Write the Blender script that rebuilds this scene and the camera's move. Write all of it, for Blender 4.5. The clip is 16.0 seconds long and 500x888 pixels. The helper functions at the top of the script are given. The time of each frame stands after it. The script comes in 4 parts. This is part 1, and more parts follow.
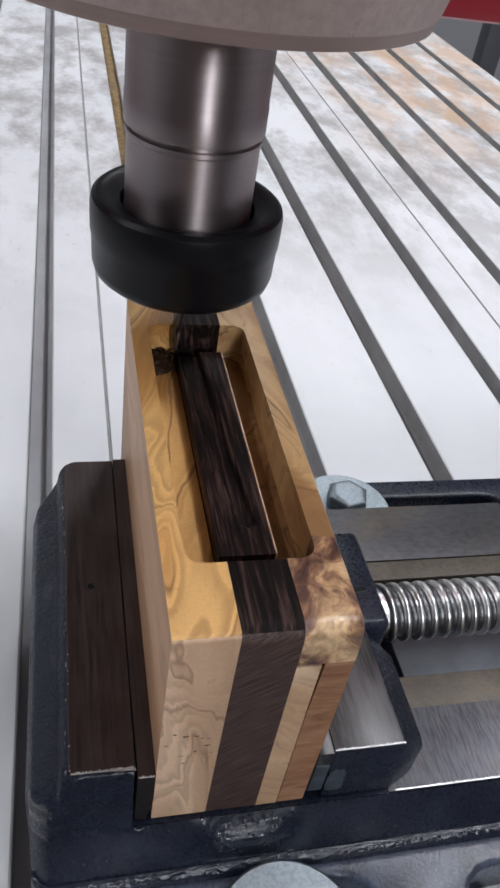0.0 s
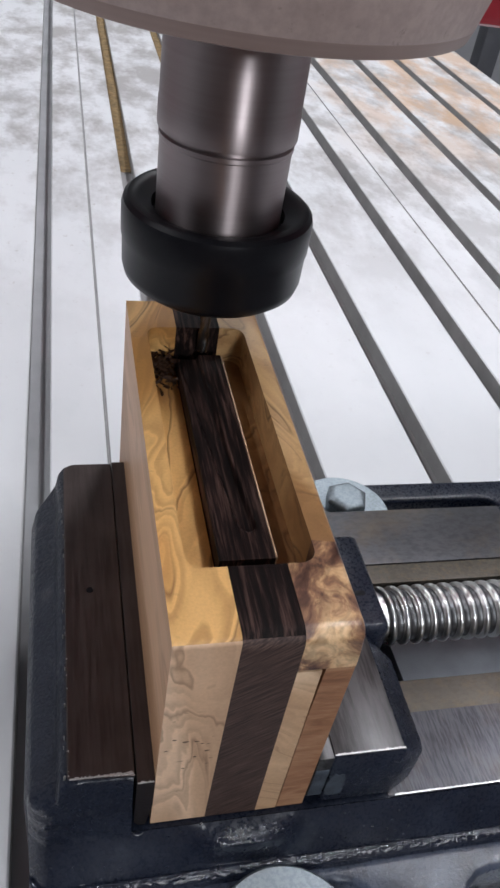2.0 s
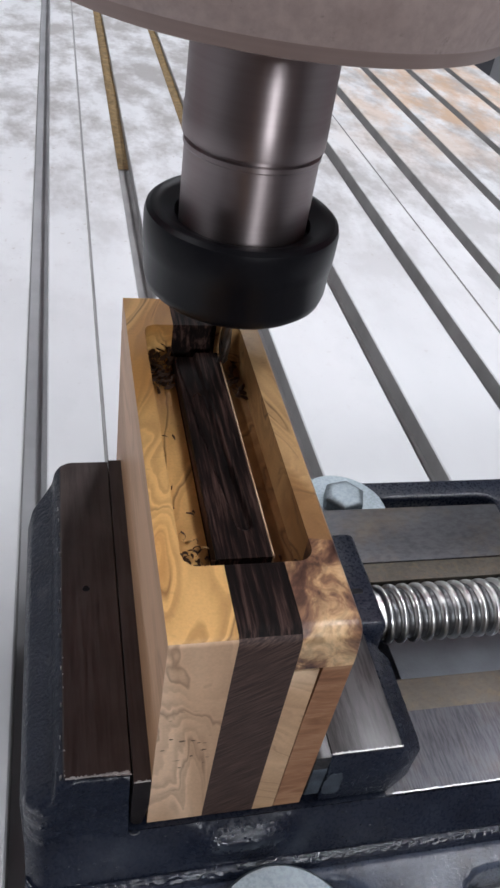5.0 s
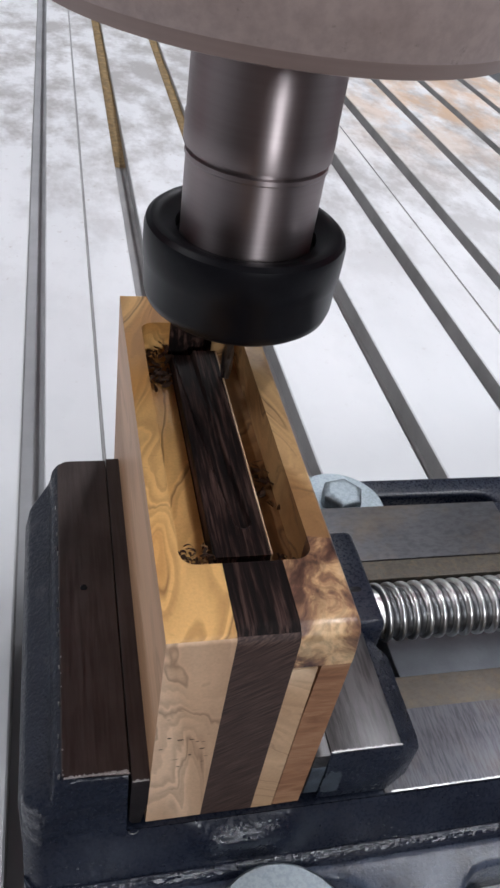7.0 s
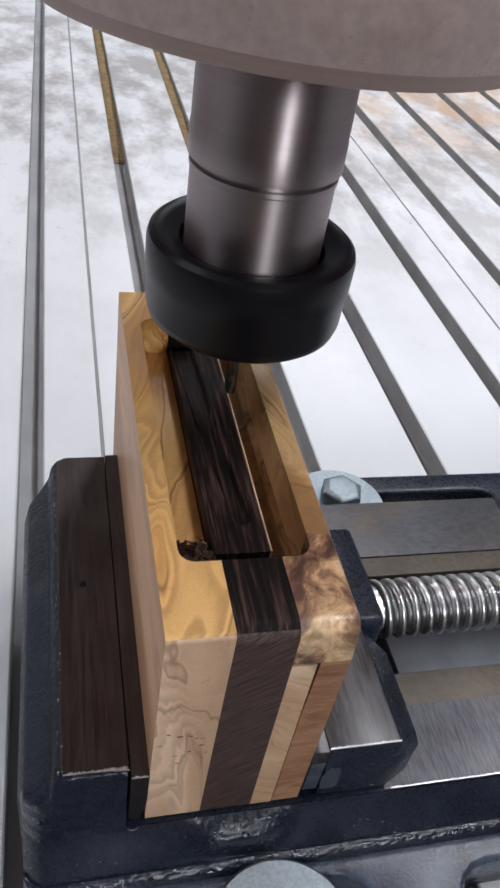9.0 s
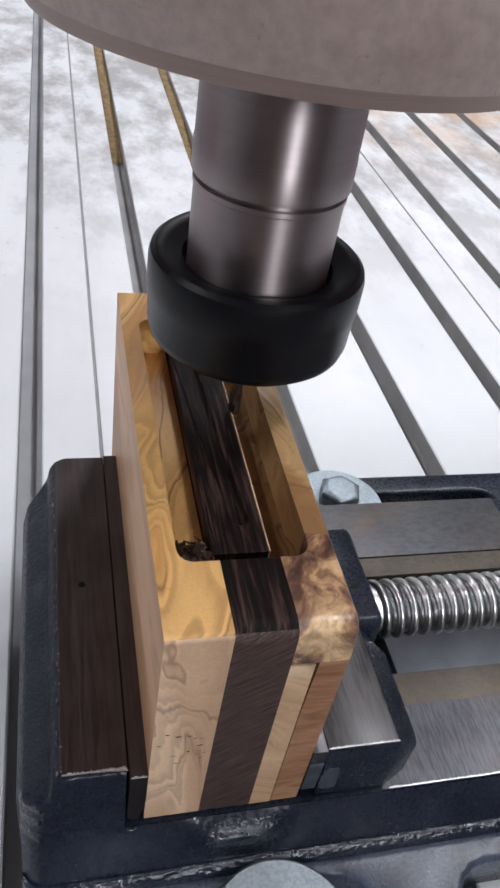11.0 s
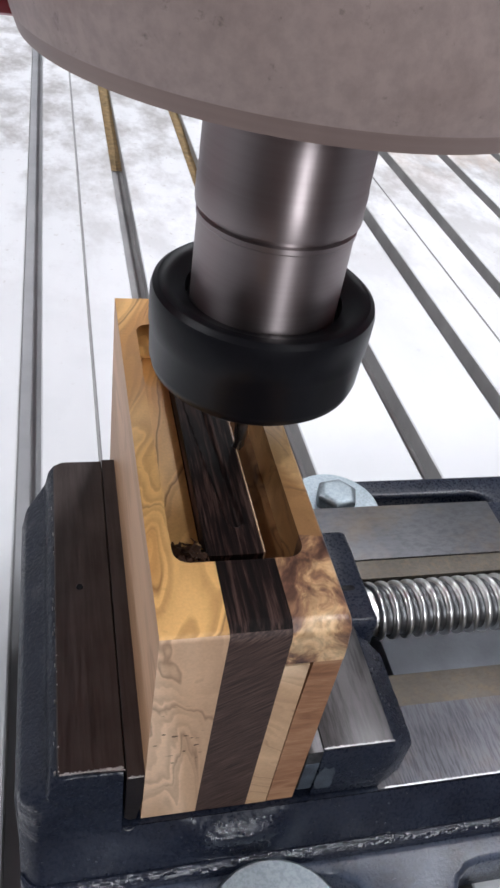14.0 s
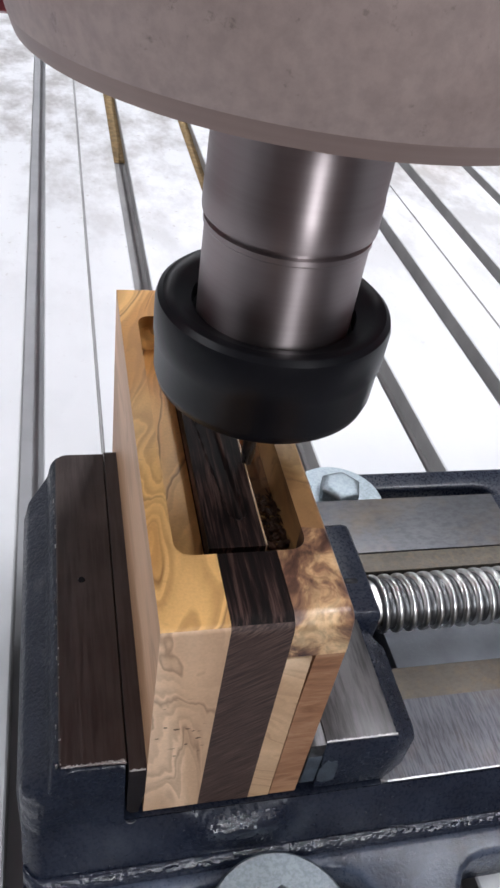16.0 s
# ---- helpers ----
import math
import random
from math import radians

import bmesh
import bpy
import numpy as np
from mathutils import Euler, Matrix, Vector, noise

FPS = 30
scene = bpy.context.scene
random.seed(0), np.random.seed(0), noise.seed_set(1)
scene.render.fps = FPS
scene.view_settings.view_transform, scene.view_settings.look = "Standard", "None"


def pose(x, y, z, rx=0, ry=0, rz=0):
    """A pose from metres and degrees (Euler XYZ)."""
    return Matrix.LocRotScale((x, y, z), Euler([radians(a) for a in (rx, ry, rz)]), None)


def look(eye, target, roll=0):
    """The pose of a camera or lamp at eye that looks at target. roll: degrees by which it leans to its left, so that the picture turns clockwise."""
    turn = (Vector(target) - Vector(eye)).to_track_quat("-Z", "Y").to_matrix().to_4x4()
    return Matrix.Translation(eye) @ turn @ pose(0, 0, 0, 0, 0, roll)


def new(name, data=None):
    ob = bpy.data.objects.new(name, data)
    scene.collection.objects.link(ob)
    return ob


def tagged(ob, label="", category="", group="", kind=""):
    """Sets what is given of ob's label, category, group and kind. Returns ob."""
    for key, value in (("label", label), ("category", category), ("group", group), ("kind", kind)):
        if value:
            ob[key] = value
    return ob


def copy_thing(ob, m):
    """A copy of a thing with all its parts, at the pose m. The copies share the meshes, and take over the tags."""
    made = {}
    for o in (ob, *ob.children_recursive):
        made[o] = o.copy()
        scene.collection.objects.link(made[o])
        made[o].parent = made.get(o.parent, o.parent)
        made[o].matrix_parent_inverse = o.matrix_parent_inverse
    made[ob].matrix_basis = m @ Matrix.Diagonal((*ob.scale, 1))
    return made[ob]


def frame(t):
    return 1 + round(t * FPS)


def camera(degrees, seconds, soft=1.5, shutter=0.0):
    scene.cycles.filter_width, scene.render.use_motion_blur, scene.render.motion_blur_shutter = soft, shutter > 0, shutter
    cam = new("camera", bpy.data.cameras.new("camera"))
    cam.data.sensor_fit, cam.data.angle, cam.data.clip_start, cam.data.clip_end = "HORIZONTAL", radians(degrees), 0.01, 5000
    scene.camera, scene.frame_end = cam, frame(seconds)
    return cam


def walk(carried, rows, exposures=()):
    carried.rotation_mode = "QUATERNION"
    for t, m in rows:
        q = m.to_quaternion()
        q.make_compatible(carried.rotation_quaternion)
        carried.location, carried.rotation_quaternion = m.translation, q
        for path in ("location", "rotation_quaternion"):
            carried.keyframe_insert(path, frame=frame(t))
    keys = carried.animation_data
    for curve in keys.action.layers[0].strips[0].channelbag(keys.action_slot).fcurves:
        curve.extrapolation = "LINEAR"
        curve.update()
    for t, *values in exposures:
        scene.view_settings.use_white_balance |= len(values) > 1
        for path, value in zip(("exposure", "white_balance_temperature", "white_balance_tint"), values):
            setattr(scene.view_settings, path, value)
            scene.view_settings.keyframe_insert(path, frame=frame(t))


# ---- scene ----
cam = camera(35.8, 16.0, soft=2.7)
PATH = [
    (0, (-0.01742, -0.08223, 0.22190), (0.20977, 0.65177, -0.41813), 10.101),
    (0.5, (-0.01780, -0.08181, 0.22211), (0.21210, 0.65137, -0.41789), 10.282),
    (1, (-0.01802, -0.08156, 0.22192), (0.21243, 0.65146, -0.41806), 10.312),
    (1.5, (-0.01805, -0.08170, 0.22194), (0.21254, 0.65263, -0.41648), 10.365),
    (2, (-0.01800, -0.08120, 0.22198), (0.21313, 0.65264, -0.41681), 10.359),
    (2.5, (-0.01796, -0.08113, 0.22195), (0.21413, 0.65281, -0.41638), 10.365),
    (3, (-0.01831, -0.08080, 0.22162), (0.21647, 0.65283, -0.41609), 10.519),
    (3.5, (-0.01812, -0.08042, 0.22150), (0.21607, 0.65196, -0.41786), 10.545),
    (4, (-0.01774, -0.08056, 0.22138), (0.21447, 0.65195, -0.41855), 10.446),
    (6.5, (-0.01732, -0.08072, 0.22144), (0.21787, 0.65017, -0.41926), 10.443),
    (7, (-0.01727, -0.08043, 0.22102), (0.21815, 0.64980, -0.42034), 10.431),
    (7.5, (-0.01744, -0.07957, 0.22075), (0.21727, 0.64755, -0.42440), 10.494),
    (8, (-0.01735, -0.07995, 0.22051), (0.21779, 0.64777, -0.42379), 10.489),
    (8.5, (-0.01703, -0.08018, 0.22076), (0.21705, 0.64748, -0.42399), 10.462),
    (9, (-0.01731, -0.08001, 0.22091), (0.21940, 0.64637, -0.42433), 10.564),
    (11.5, (-0.01724, -0.08054, 0.22101), (0.22103, 0.64688, -0.42248), 10.551),
    (12, (-0.01716, -0.08098, 0.22101), (0.22068, 0.64782, -0.42108), 10.519),
    (12.5, (-0.01717, -0.08126, 0.22150), (0.22043, 0.64845, -0.41964), 10.566),
    (13, (-0.01675, -0.08190, 0.22144), (0.21776, 0.64840, -0.42017), 10.290),
    (13.5, (-0.01653, -0.08240, 0.22209), (0.21889, 0.64818, -0.41888), 10.241),
    (14, (-0.01662, -0.08263, 0.22217), (0.22114, 0.64914, -0.41657), 10.337),
    (14.5, (-0.01626, -0.08312, 0.22217), (0.22219, 0.64919, -0.41569), 10.393),
    (15, (-0.01655, -0.08291, 0.22233), (0.22280, 0.64836, -0.41639), 10.417),
    (15.5, (-0.01597, -0.08198, 0.22155), (0.21754, 0.64643, -0.42257), 10.236),
    (16, (-0.01583, -0.08209, 0.22113), (0.21629, 0.64546, -0.42448), 10.096),
]
walk(cam, [(t, look(eye, target, roll)) for t, eye, target, roll in PATH],
     exposures=[(0, 0.13), (4, 0.14), (8, 0.18), (12, 0.35), (16, 0.48)])

# ---- world, lights, exposure ----
# table top is z = 0; y runs along the slots, x across them
world = bpy.data.worlds.new("world")
world.use_nodes = True
scene.world = world
world.node_tree.nodes["Background"].inputs[0].default_value = (0.75, 0.85, 1.0, 1)
world.node_tree.nodes["Background"].inputs[1].default_value = 0.3

CEILING_Z = 2.0
LAMPS = [(-1.5, 0.45, 15.0), (1.0, 0.35, 26.0), (-1.5, 2.1, 16.0), (0.8, 2.1, 13.0), (0.75, -1.45, 5.0)]
for lx, ly, watts in LAMPS:
    data = bpy.data.lights.new("ceiling_lamp", "AREA")
    data.shape, data.size, data.size_y = "RECTANGLE", 0.09, 1.2
    data.energy, data.color = watts, (0.905, 0.923, 1.0)
    new("ceiling_lamp", data).matrix_basis = pose(lx, ly, CEILING_Z - 0.075)
# unseen fill light behind the camera, added to brighten front faces and glints
FILL_OPENING = (0.2, 0.6, 0.75, 1.15)
data = bpy.data.lights.new("front_fill_light", "AREA")
data.shape, data.size, data.size_y = "RECTANGLE", FILL_OPENING[1] - FILL_OPENING[0], FILL_OPENING[3] - FILL_OPENING[2]
data.energy, data.color = 21.0, (0.90, 0.94, 1.0)
new("front_fill_light", data).matrix_basis = pose((FILL_OPENING[0] + FILL_OPENING[1]) / 2, -2.21, (FILL_OPENING[2] + FILL_OPENING[3]) / 2, 90)


# ---- materials ----
class Nodes:
    """A small builder for procedural materials."""

    def __init__(self, name, rough=0.5, metal=0.0, spec=0.5, coat=0.0):
        self.mat = bpy.data.materials.new(name)
        self.mat.use_nodes = True
        self.tree = self.mat.node_tree
        self.bsdf = self.tree.nodes["Principled BSDF"]
        self.set(self.bsdf, "Roughness", rough)
        self.set(self.bsdf, "Metallic", metal)
        self.set(self.bsdf, "Specular IOR Level", spec)
        self.set(self.bsdf, "Coat Weight", coat)
        self.set(self.bsdf, "Coat Roughness", 0.12)
        self.coord = self.tree.nodes.new("ShaderNodeTexCoord").outputs["Object"]

    def set(self, node, key, value):
        if isinstance(value, bpy.types.NodeSocket):
            self.tree.links.new(value, node.inputs[key])
        else:
            node.inputs[key].default_value = value

    def mapped(self, scale=(1, 1, 1), rot=(0, 0, 0), loc=(0, 0, 0), coord=None):
        n = self.tree.nodes.new("ShaderNodeMapping")
        self.set(n, "Vector", coord or self.coord)
        n.inputs["Scale"].default_value = scale
        n.inputs["Rotation"].default_value = [radians(a) for a in rot]
        n.inputs["Location"].default_value = loc
        return n.outputs[0]

    def noise(self, vec, scale, detail=4.0, rough=0.55, distort=0.0):
        n = self.tree.nodes.new("ShaderNodeTexNoise")
        self.set(n, "Vector", vec)
        for k, v in (("Scale", scale), ("Detail", detail), ("Roughness", rough), ("Distortion", distort)):
            n.inputs[k].default_value = v
        return n.outputs["Fac"]

    def warp(self, vec, scale, amount):
        n = self.tree.nodes.new("ShaderNodeTexNoise")
        self.set(n, "Vector", vec)
        n.inputs["Scale"].default_value = scale
        n.inputs["Detail"].default_value = 2.0
        add = self.tree.nodes.new("ShaderNodeVectorMath")
        add.operation = "MULTIPLY_ADD"
        self.set(add, 0, n.outputs["Color"])
        add.inputs[1].default_value = (amount, amount, amount)
        self.set(add, 2, vec)
        return add.outputs[0]

    def wave(self, vec, scale, distort, detail=3.0, dscale=1.0, kind="RINGS", axis="Y"):
        n = self.tree.nodes.new("ShaderNodeTexWave")
        n.wave_type, n.rings_direction, n.bands_direction = kind, axis, axis
        self.set(n, "Vector", vec)
        for k, v in (("Scale", scale), ("Distortion", distort), ("Detail", detail), ("Detail Scale", dscale)):
            n.inputs[k].default_value = v
        return n.outputs["Fac"]

    def voronoi(self, vec, scale):
        n = self.tree.nodes.new("ShaderNodeTexVoronoi")
        self.set(n, "Vector", vec)
        n.inputs["Scale"].default_value = scale
        return n.outputs["Distance"]

    def ramp(self, fac, stops):
        n = self.tree.nodes.new("ShaderNodeValToRGB")
        self.set(n, "Fac", fac)
        els = n.color_ramp.elements
        while len(els) < len(stops):
            els.new(0.5)
        for e, (p, c) in zip(els, stops):
            e.position = p
            e.color = (c, c, c, 1) if isinstance(c, (int, float)) else (*c, 1)
        return n.outputs["Color"]

    def mix(self, fac, a, b, mode="MIX"):
        n = self.tree.nodes.new("ShaderNodeMix")
        n.data_type, n.blend_type = "RGBA", mode
        for k, v in ((0, fac), (6, a), (7, b)):
            if isinstance(v, tuple):
                v = (*v, 1)
            self.set(n, k, v)
        return n.outputs[2]

    def math(self, op, a, b):
        n = self.tree.nodes.new("ShaderNodeMath")
        n.operation = op
        self.set(n, 0, a)
        self.set(n, 1, b)
        return n.outputs[0]

    def axis(self, which):
        n = self.tree.nodes.new("ShaderNodeSeparateXYZ")
        self.set(n, 0, self.coord)
        return n.outputs[which]

    def between(self, value, a, b):
        n = self.tree.nodes.new("ShaderNodeMapRange")
        n.interpolation_type = "SMOOTHSTEP"
        for k, v in (("Value", value), ("From Min", a), ("From Max", b)):
            self.set(n, k, v)
        return n.outputs[0]

    def bump(self, height, strength=0.3, distance=0.0004):
        n = self.tree.nodes.new("ShaderNodeBump")
        self.set(n, "Height", height)
        n.inputs["Strength"].default_value = strength
        n.inputs["Distance"].default_value = distance
        self.set(self.bsdf, "Normal", n.outputs[0])

    def color(self, c):
        self.set(self.bsdf, "Base Color", (*c, 1) if isinstance(c, tuple) else c)

    def rough(self, r):
        self.set(self.bsdf, "Roughness", r)


def olive_wood(name, light, mid, vein, offset, rot, scale=42.0, figure=1.0, rough=0.42, pores=0.5, stretch=0.16, knot=None, veins=0.8, band=0.6, worm=((0, 0, 0), (1, 1, 1))):
    """Olive wood: soft growth bands in a warped field, a few dark veins, worm holes in clusters, and a swirl of orange figure round a knot."""
    m = Nodes(name, rough=rough, spec=0.4)
    v = m.warp(m.mapped((1, stretch, 1), loc=offset, coord=m.mapped(rot=rot)), scale * 0.5, 0.014 * figure)
    deep = tuple(0.45 * a + 0.55 * b for a, b in zip(mid, vein))
    field = m.noise(v, scale * 1.1, 4, 0.42, 0.3)
    if knot:
        at, radius = knot
        d = m.tree.nodes.new("ShaderNodeVectorMath")
        d.operation = "LENGTH"
        m.set(d, 0, m.mapped((1 / radius[0], 1 / radius[1], 1 / radius[2]), loc=tuple(-a / r for a, r in zip(at, radius))))
        near = m.ramp(d.outputs["Value"], [(0.0, 1.0), (0.45, 0.6), (1.0, 0.0)])
        field = m.math("ADD", field, m.math("MULTIPLY", near, 0.22))
    broad = m.noise(v, scale * 0.7, 3, 0.5)
    col = m.ramp(broad, [(0.38, tuple(0.8 * a + 0.2 * b for a, b in zip(mid, vein))), (0.46, mid), (0.53, light), (0.66, light)])
    bands = m.ramp(m.math("FRACT", m.math("MULTIPLY", field, 15.0), 0.0), [(0.0, 0.0), (0.3, 0.15 * band), (0.75, band), (0.9, 0.8 * band), (1.0, 0.0)])
    soft = m.ramp(m.noise(v, scale * 1.7, 2), [(0.36, 0.15), (0.62, 1.0)])
    col = m.mix(m.math("MULTIPLY", bands, soft), col, deep)
    lines = m.ramp(m.math("FRACT", m.math("MULTIPLY", field, 7.0), 0.0), [(0.0, 0.0), (0.82, 0.0), (0.94, veins), (1.0, 0.0)])
    patch = m.ramp(m.noise(v, scale * 1.9, 3), [(0.40, 0.0), (0.55, 1.0)])
    col = m.mix(m.math("MULTIPLY", lines, patch), col, vein)
    if knot:
        col = m.mix(m.math("MULTIPLY", near, m.ramp(field, [(0.45, 0.1), (0.62, 0.6)])), col, (0.56, 0.22, 0.05))
    grain = m.noise(m.mapped((1, 0.05, 1) if stretch < 0.25 else (1, 1, 1)), 1500, 3)
    col = m.mix(0.28, col, m.ramp(grain, [(0.3, 0.62), (0.7, 1.0)]), "MULTIPLY")
    hole = m.warp(m.mapped((0.55, 1, 1.3), rot=(0, 8, 0), loc=offset), 300, 0.002)
    spots = m.ramp(m.voronoi(hole, 520), [(0.0, 1.0), (0.16, 1.0), (0.22, 0.0)])
    r = m.tree.nodes.new("ShaderNodeVectorMath")
    r.operation = "LENGTH"
    m.set(r, 0, m.mapped(tuple(1 / c for c in worm[1]), loc=tuple(-a / c for a, c in zip(*worm))))
    where = m.math("MULTIPLY", m.ramp(r.outputs["Value"], [(0.6, 1.0), (1.0, 0.0)]), m.ramp(m.noise(m.mapped(loc=(offset[2], 3, 1)), 190, 2), [(0.47, 0.0), (0.52, 1.0)]))
    col = m.mix(m.math("MULTIPLY", m.math("MULTIPLY", spots, where), pores), col, (0.05, 0.022, 0.01))
    m.color(col)
    m.bump(grain, 0.12, 0.0002)
    return m.mat


OLIVE = olive_wood("olive_wood", (0.80, 0.47, 0.175), (0.60, 0.295, 0.088), (0.15, 0.065, 0.025), (0.031, 0.0, 0.11), (4, 3, 17), 44, 1.2, pores=0.1, stretch=0.26, veins=0.8, band=0.6,
                   knot=((-0.0005 - 0.019, 0.026 - 0.06, 0.0995 - 0.031), (0.0062, 0.022, 0.02)))
OLIVE_END = olive_wood("olive_end_grain", (0.86, 0.61, 0.415), (0.68, 0.445, 0.28), (0.20, 0.105, 0.06), (0.31, 0.2, 0.11), (90, 0, 8), 60, 0.75, rough=0.55, pores=1.0, stretch=0.2, veins=0.6, band=0.55, worm=((0.0055 - 0.019, -0.06, 0.066 - 0.031), (0.0085, 0.03, 0.015)))
OLIVE_SIDE = olive_wood("olive_side_grain", (0.72, 0.45, 0.27), (0.57, 0.335, 0.185), (0.25, 0.12, 0.06), (0.13, 0.4, 0.21), (3, 10, 2), 40, 0.8, rough=0.5, pores=0.0, stretch=0.1, veins=0.35, band=0.4)
OLIVE_RIGHT = olive_wood("olive_wood_right", (0.58, 0.36, 0.165), (0.36, 0.19, 0.075), (0.10, 0.042, 0.018), (-0.06, 0.03, 0.05), (-5, 8, -24), 44, 1.3, pores=0.15, stretch=0.3)
# darker olive copy: the right channel's shade is put into its colour
OLIVE_SHADED = olive_wood("olive_wood_shaded_floor", (0.44, 0.245, 0.105), (0.29, 0.145, 0.058), (0.08, 0.033, 0.014), (0.16, 0.13, 0.05), (0, 0, -14), 44, 1.2, pores=0.0, stretch=0.3)
OLIVE_PALE = olive_wood("olive_wood_pale_strip", (0.83, 0.60, 0.39), (0.66, 0.43, 0.25), (0.24, 0.12, 0.06), (0.2, 0.0, 0.4), (90, 0, 55), 60, 0.7, stretch=0.2, pores=0.0, veins=0.6, band=0.5)


def burl_wood():
    m = Nodes("olive_burl", rough=0.36, spec=0.45, coat=0.1)
    v = m.warp(m.mapped((1, 0.8, 0.8), loc=(0.047, 0.52, 0.31), coord=m.mapped(rot=(20, 10, 30))), 70, 0.016)
    cloud = m.noise(v, 66, 9, 0.62, 0.5)
    base = m.ramp(cloud, [(0.39, (0.045, 0.019, 0.013)), (0.46, (0.13, 0.062, 0.040)), (0.515, (0.32, 0.17, 0.09)), (0.555, (0.60, 0.37, 0.19)), (0.62, (0.76, 0.52, 0.29)), (0.72, (0.45, 0.23, 0.10))])
    streak = m.noise(m.mapped((1, 0.2, 1), coord=v), 420, 4, 0.6)
    col = m.mix(0.55, base, m.ramp(streak, [(0.38, 0.35), (0.56, 1.0)]), "MULTIPLY")
    crack = m.ramp(m.noise(v, 24, 3, 0.5, 0.5), [(0.492, 0.0), (0.4985, 0.8), (0.505, 0.0)])
    col = m.mix(crack, col, (0.045, 0.02, 0.012))
    m.color(col)
    m.bump(m.noise(m.mapped(), 900, 4, 0.6), 0.12, 0.0003)
    return m.mat


BURL = burl_wood()


def wenge_wood(name="wenge", rough=0.58):
    m = Nodes(name, rough=rough, spec=0.14)
    long_grain = m.noise(m.warp(m.mapped((1, 0.05, 0.3)), 60, 0.0008), 900, 4, 0.62)
    col = m.ramp(long_grain, [(0.40, (0.005, 0.0026, 0.0023)), (0.50, (0.014, 0.0070, 0.0060)), (0.56, (0.042, 0.022, 0.018)), (0.66, (0.092, 0.053, 0.042))])
    broad = m.noise(m.mapped((1, 0.10, 0.5)), 240, 3)
    col = m.mix(0.75, col, m.ramp(broad, [(0.36, 0.35), (0.62, 1.0)]), "MULTIPLY")
    m.color(col)
    m.bump(long_grain, 0.45, 0.0004)
    return m.mat


WENGE = wenge_wood()


def wenge_end():
    m = Nodes("wenge_end_grain", rough=0.6, spec=0.3)
    v = m.mapped((1, 1, 1), rot=(0, 34, 0))
    lines = m.noise(m.mapped((0.06, 1, 1.2), coord=v), 1900, 3, 0.6)
    col = m.ramp(lines, [(0.36, (0.030, 0.017, 0.014)), (0.5, (0.058, 0.034, 0.028)), (0.66, (0.108, 0.068, 0.055))])
    m.color(col)
    m.bump(lines, 0.25, 0.0003)
    return m.mat


WENGE_END = wenge_end()


def brown_wood():
    m = Nodes("reddish_brown_wood", rough=0.5, spec=0.35)
    bands = m.noise(m.mapped((0.25, 0.25, 1)), 380, 4, 0.6, 0.6)
    col = m.ramp(bands, [(0.3, (0.22, 0.095, 0.045)), (0.5, (0.34, 0.165, 0.085)), (0.7, (0.45, 0.25, 0.14))])
    fine = m.noise(m.mapped((0.12, 0.12, 1)), 2600, 3)
    m.color(m.mix(0.3, col, m.ramp(fine, [(0.3, 0.6), (0.7, 1.0)]), "MULTIPLY"))
    m.bump(fine, 0.12, 0.0002)
    return m.mat


BROWN = brown_wood()


def ground_steel(name, base, rough, stretch, rust=0.0, rust_at=30.0, scratch=0.5):
    m = Nodes(name, rough=rough, metal=1.0)
    marks = m.noise(m.mapped(stretch), 900, 4, 0.65)
    cloud = m.noise(m.mapped(), 45, 4)
    col = m.ramp(cloud, [(0.3, tuple(c * 0.72 for c in base)), (0.7, base)])
    col = m.mix(scratch, col, m.ramp(marks, [(0.40, 0.38), (0.58, 1.0)]), "MULTIPLY")
    if rust:
        spots = m.ramp(m.noise(m.mapped(loc=(0.3, 0.1, 0)), rust_at, 5, 0.7), [(0.5, 0.0), (0.68, rust)])
        col = m.mix(spots, col, (0.20, 0.13, 0.06))
        m.set(m.bsdf, "Metallic", m.math("SUBTRACT", 1.0, spots))
    m.color(col)
    m.rough(m.ramp(marks, [(0.3, rough * 0.8), (0.7, min(1.0, rough * 1.3))]))
    m.bump(marks, 0.25, 0.0002)
    return m.mat


STEEL_JAW = ground_steel("machined_jaw_steel", (0.155, 0.150, 0.150), 0.42, (1, 0.09, 1), scratch=0.65)
STEEL_DARK = ground_steel("darkened_jaw_steel", (0.112, 0.090, 0.084), 0.40, (1, 0.06, 1), scratch=0.28)
STEEL_BED = ground_steel("worn_bed_steel", (0.215, 0.218, 0.240), 0.5, (1.6, 0.16, 1), 0.25, scratch=0.8)
STEEL_STAIN = ground_steel("stained_bed_steel", (0.168, 0.168, 0.178), 0.5, (0.3, 0.6, 1), 0.4, 24)
STEEL_OCHRE = ground_steel("oily_dusty_steel", (0.215, 0.193, 0.165), 0.6, (0.6, 1, 1), 0.45, 420)
EDGE_BRIGHT = ground_steel("worn_bright_edge_steel", (0.60, 0.59, 0.58), 0.42, (1, 1, 1), scratch=0.2)
ZINC = ground_steel("zinc_plated_steel", (0.36, 0.41, 0.44), 0.46, (1, 1, 1), scratch=0.45)


def screw_steel():
    m = Nodes("polished_screw_steel", rough=0.22, metal=1.0)
    n = m.noise(m.mapped((1, 0.3, 0.3)), 160, 3)
    m.color(m.ramp(n, [(0.3, (0.66, 0.65, 0.645)), (0.7, (0.80, 0.795, 0.79))]))
    m.rough(m.ramp(n, [(0.3, 0.27), (0.7, 0.34)]))
    return m.mat


STEEL_BRIGHT = screw_steel()


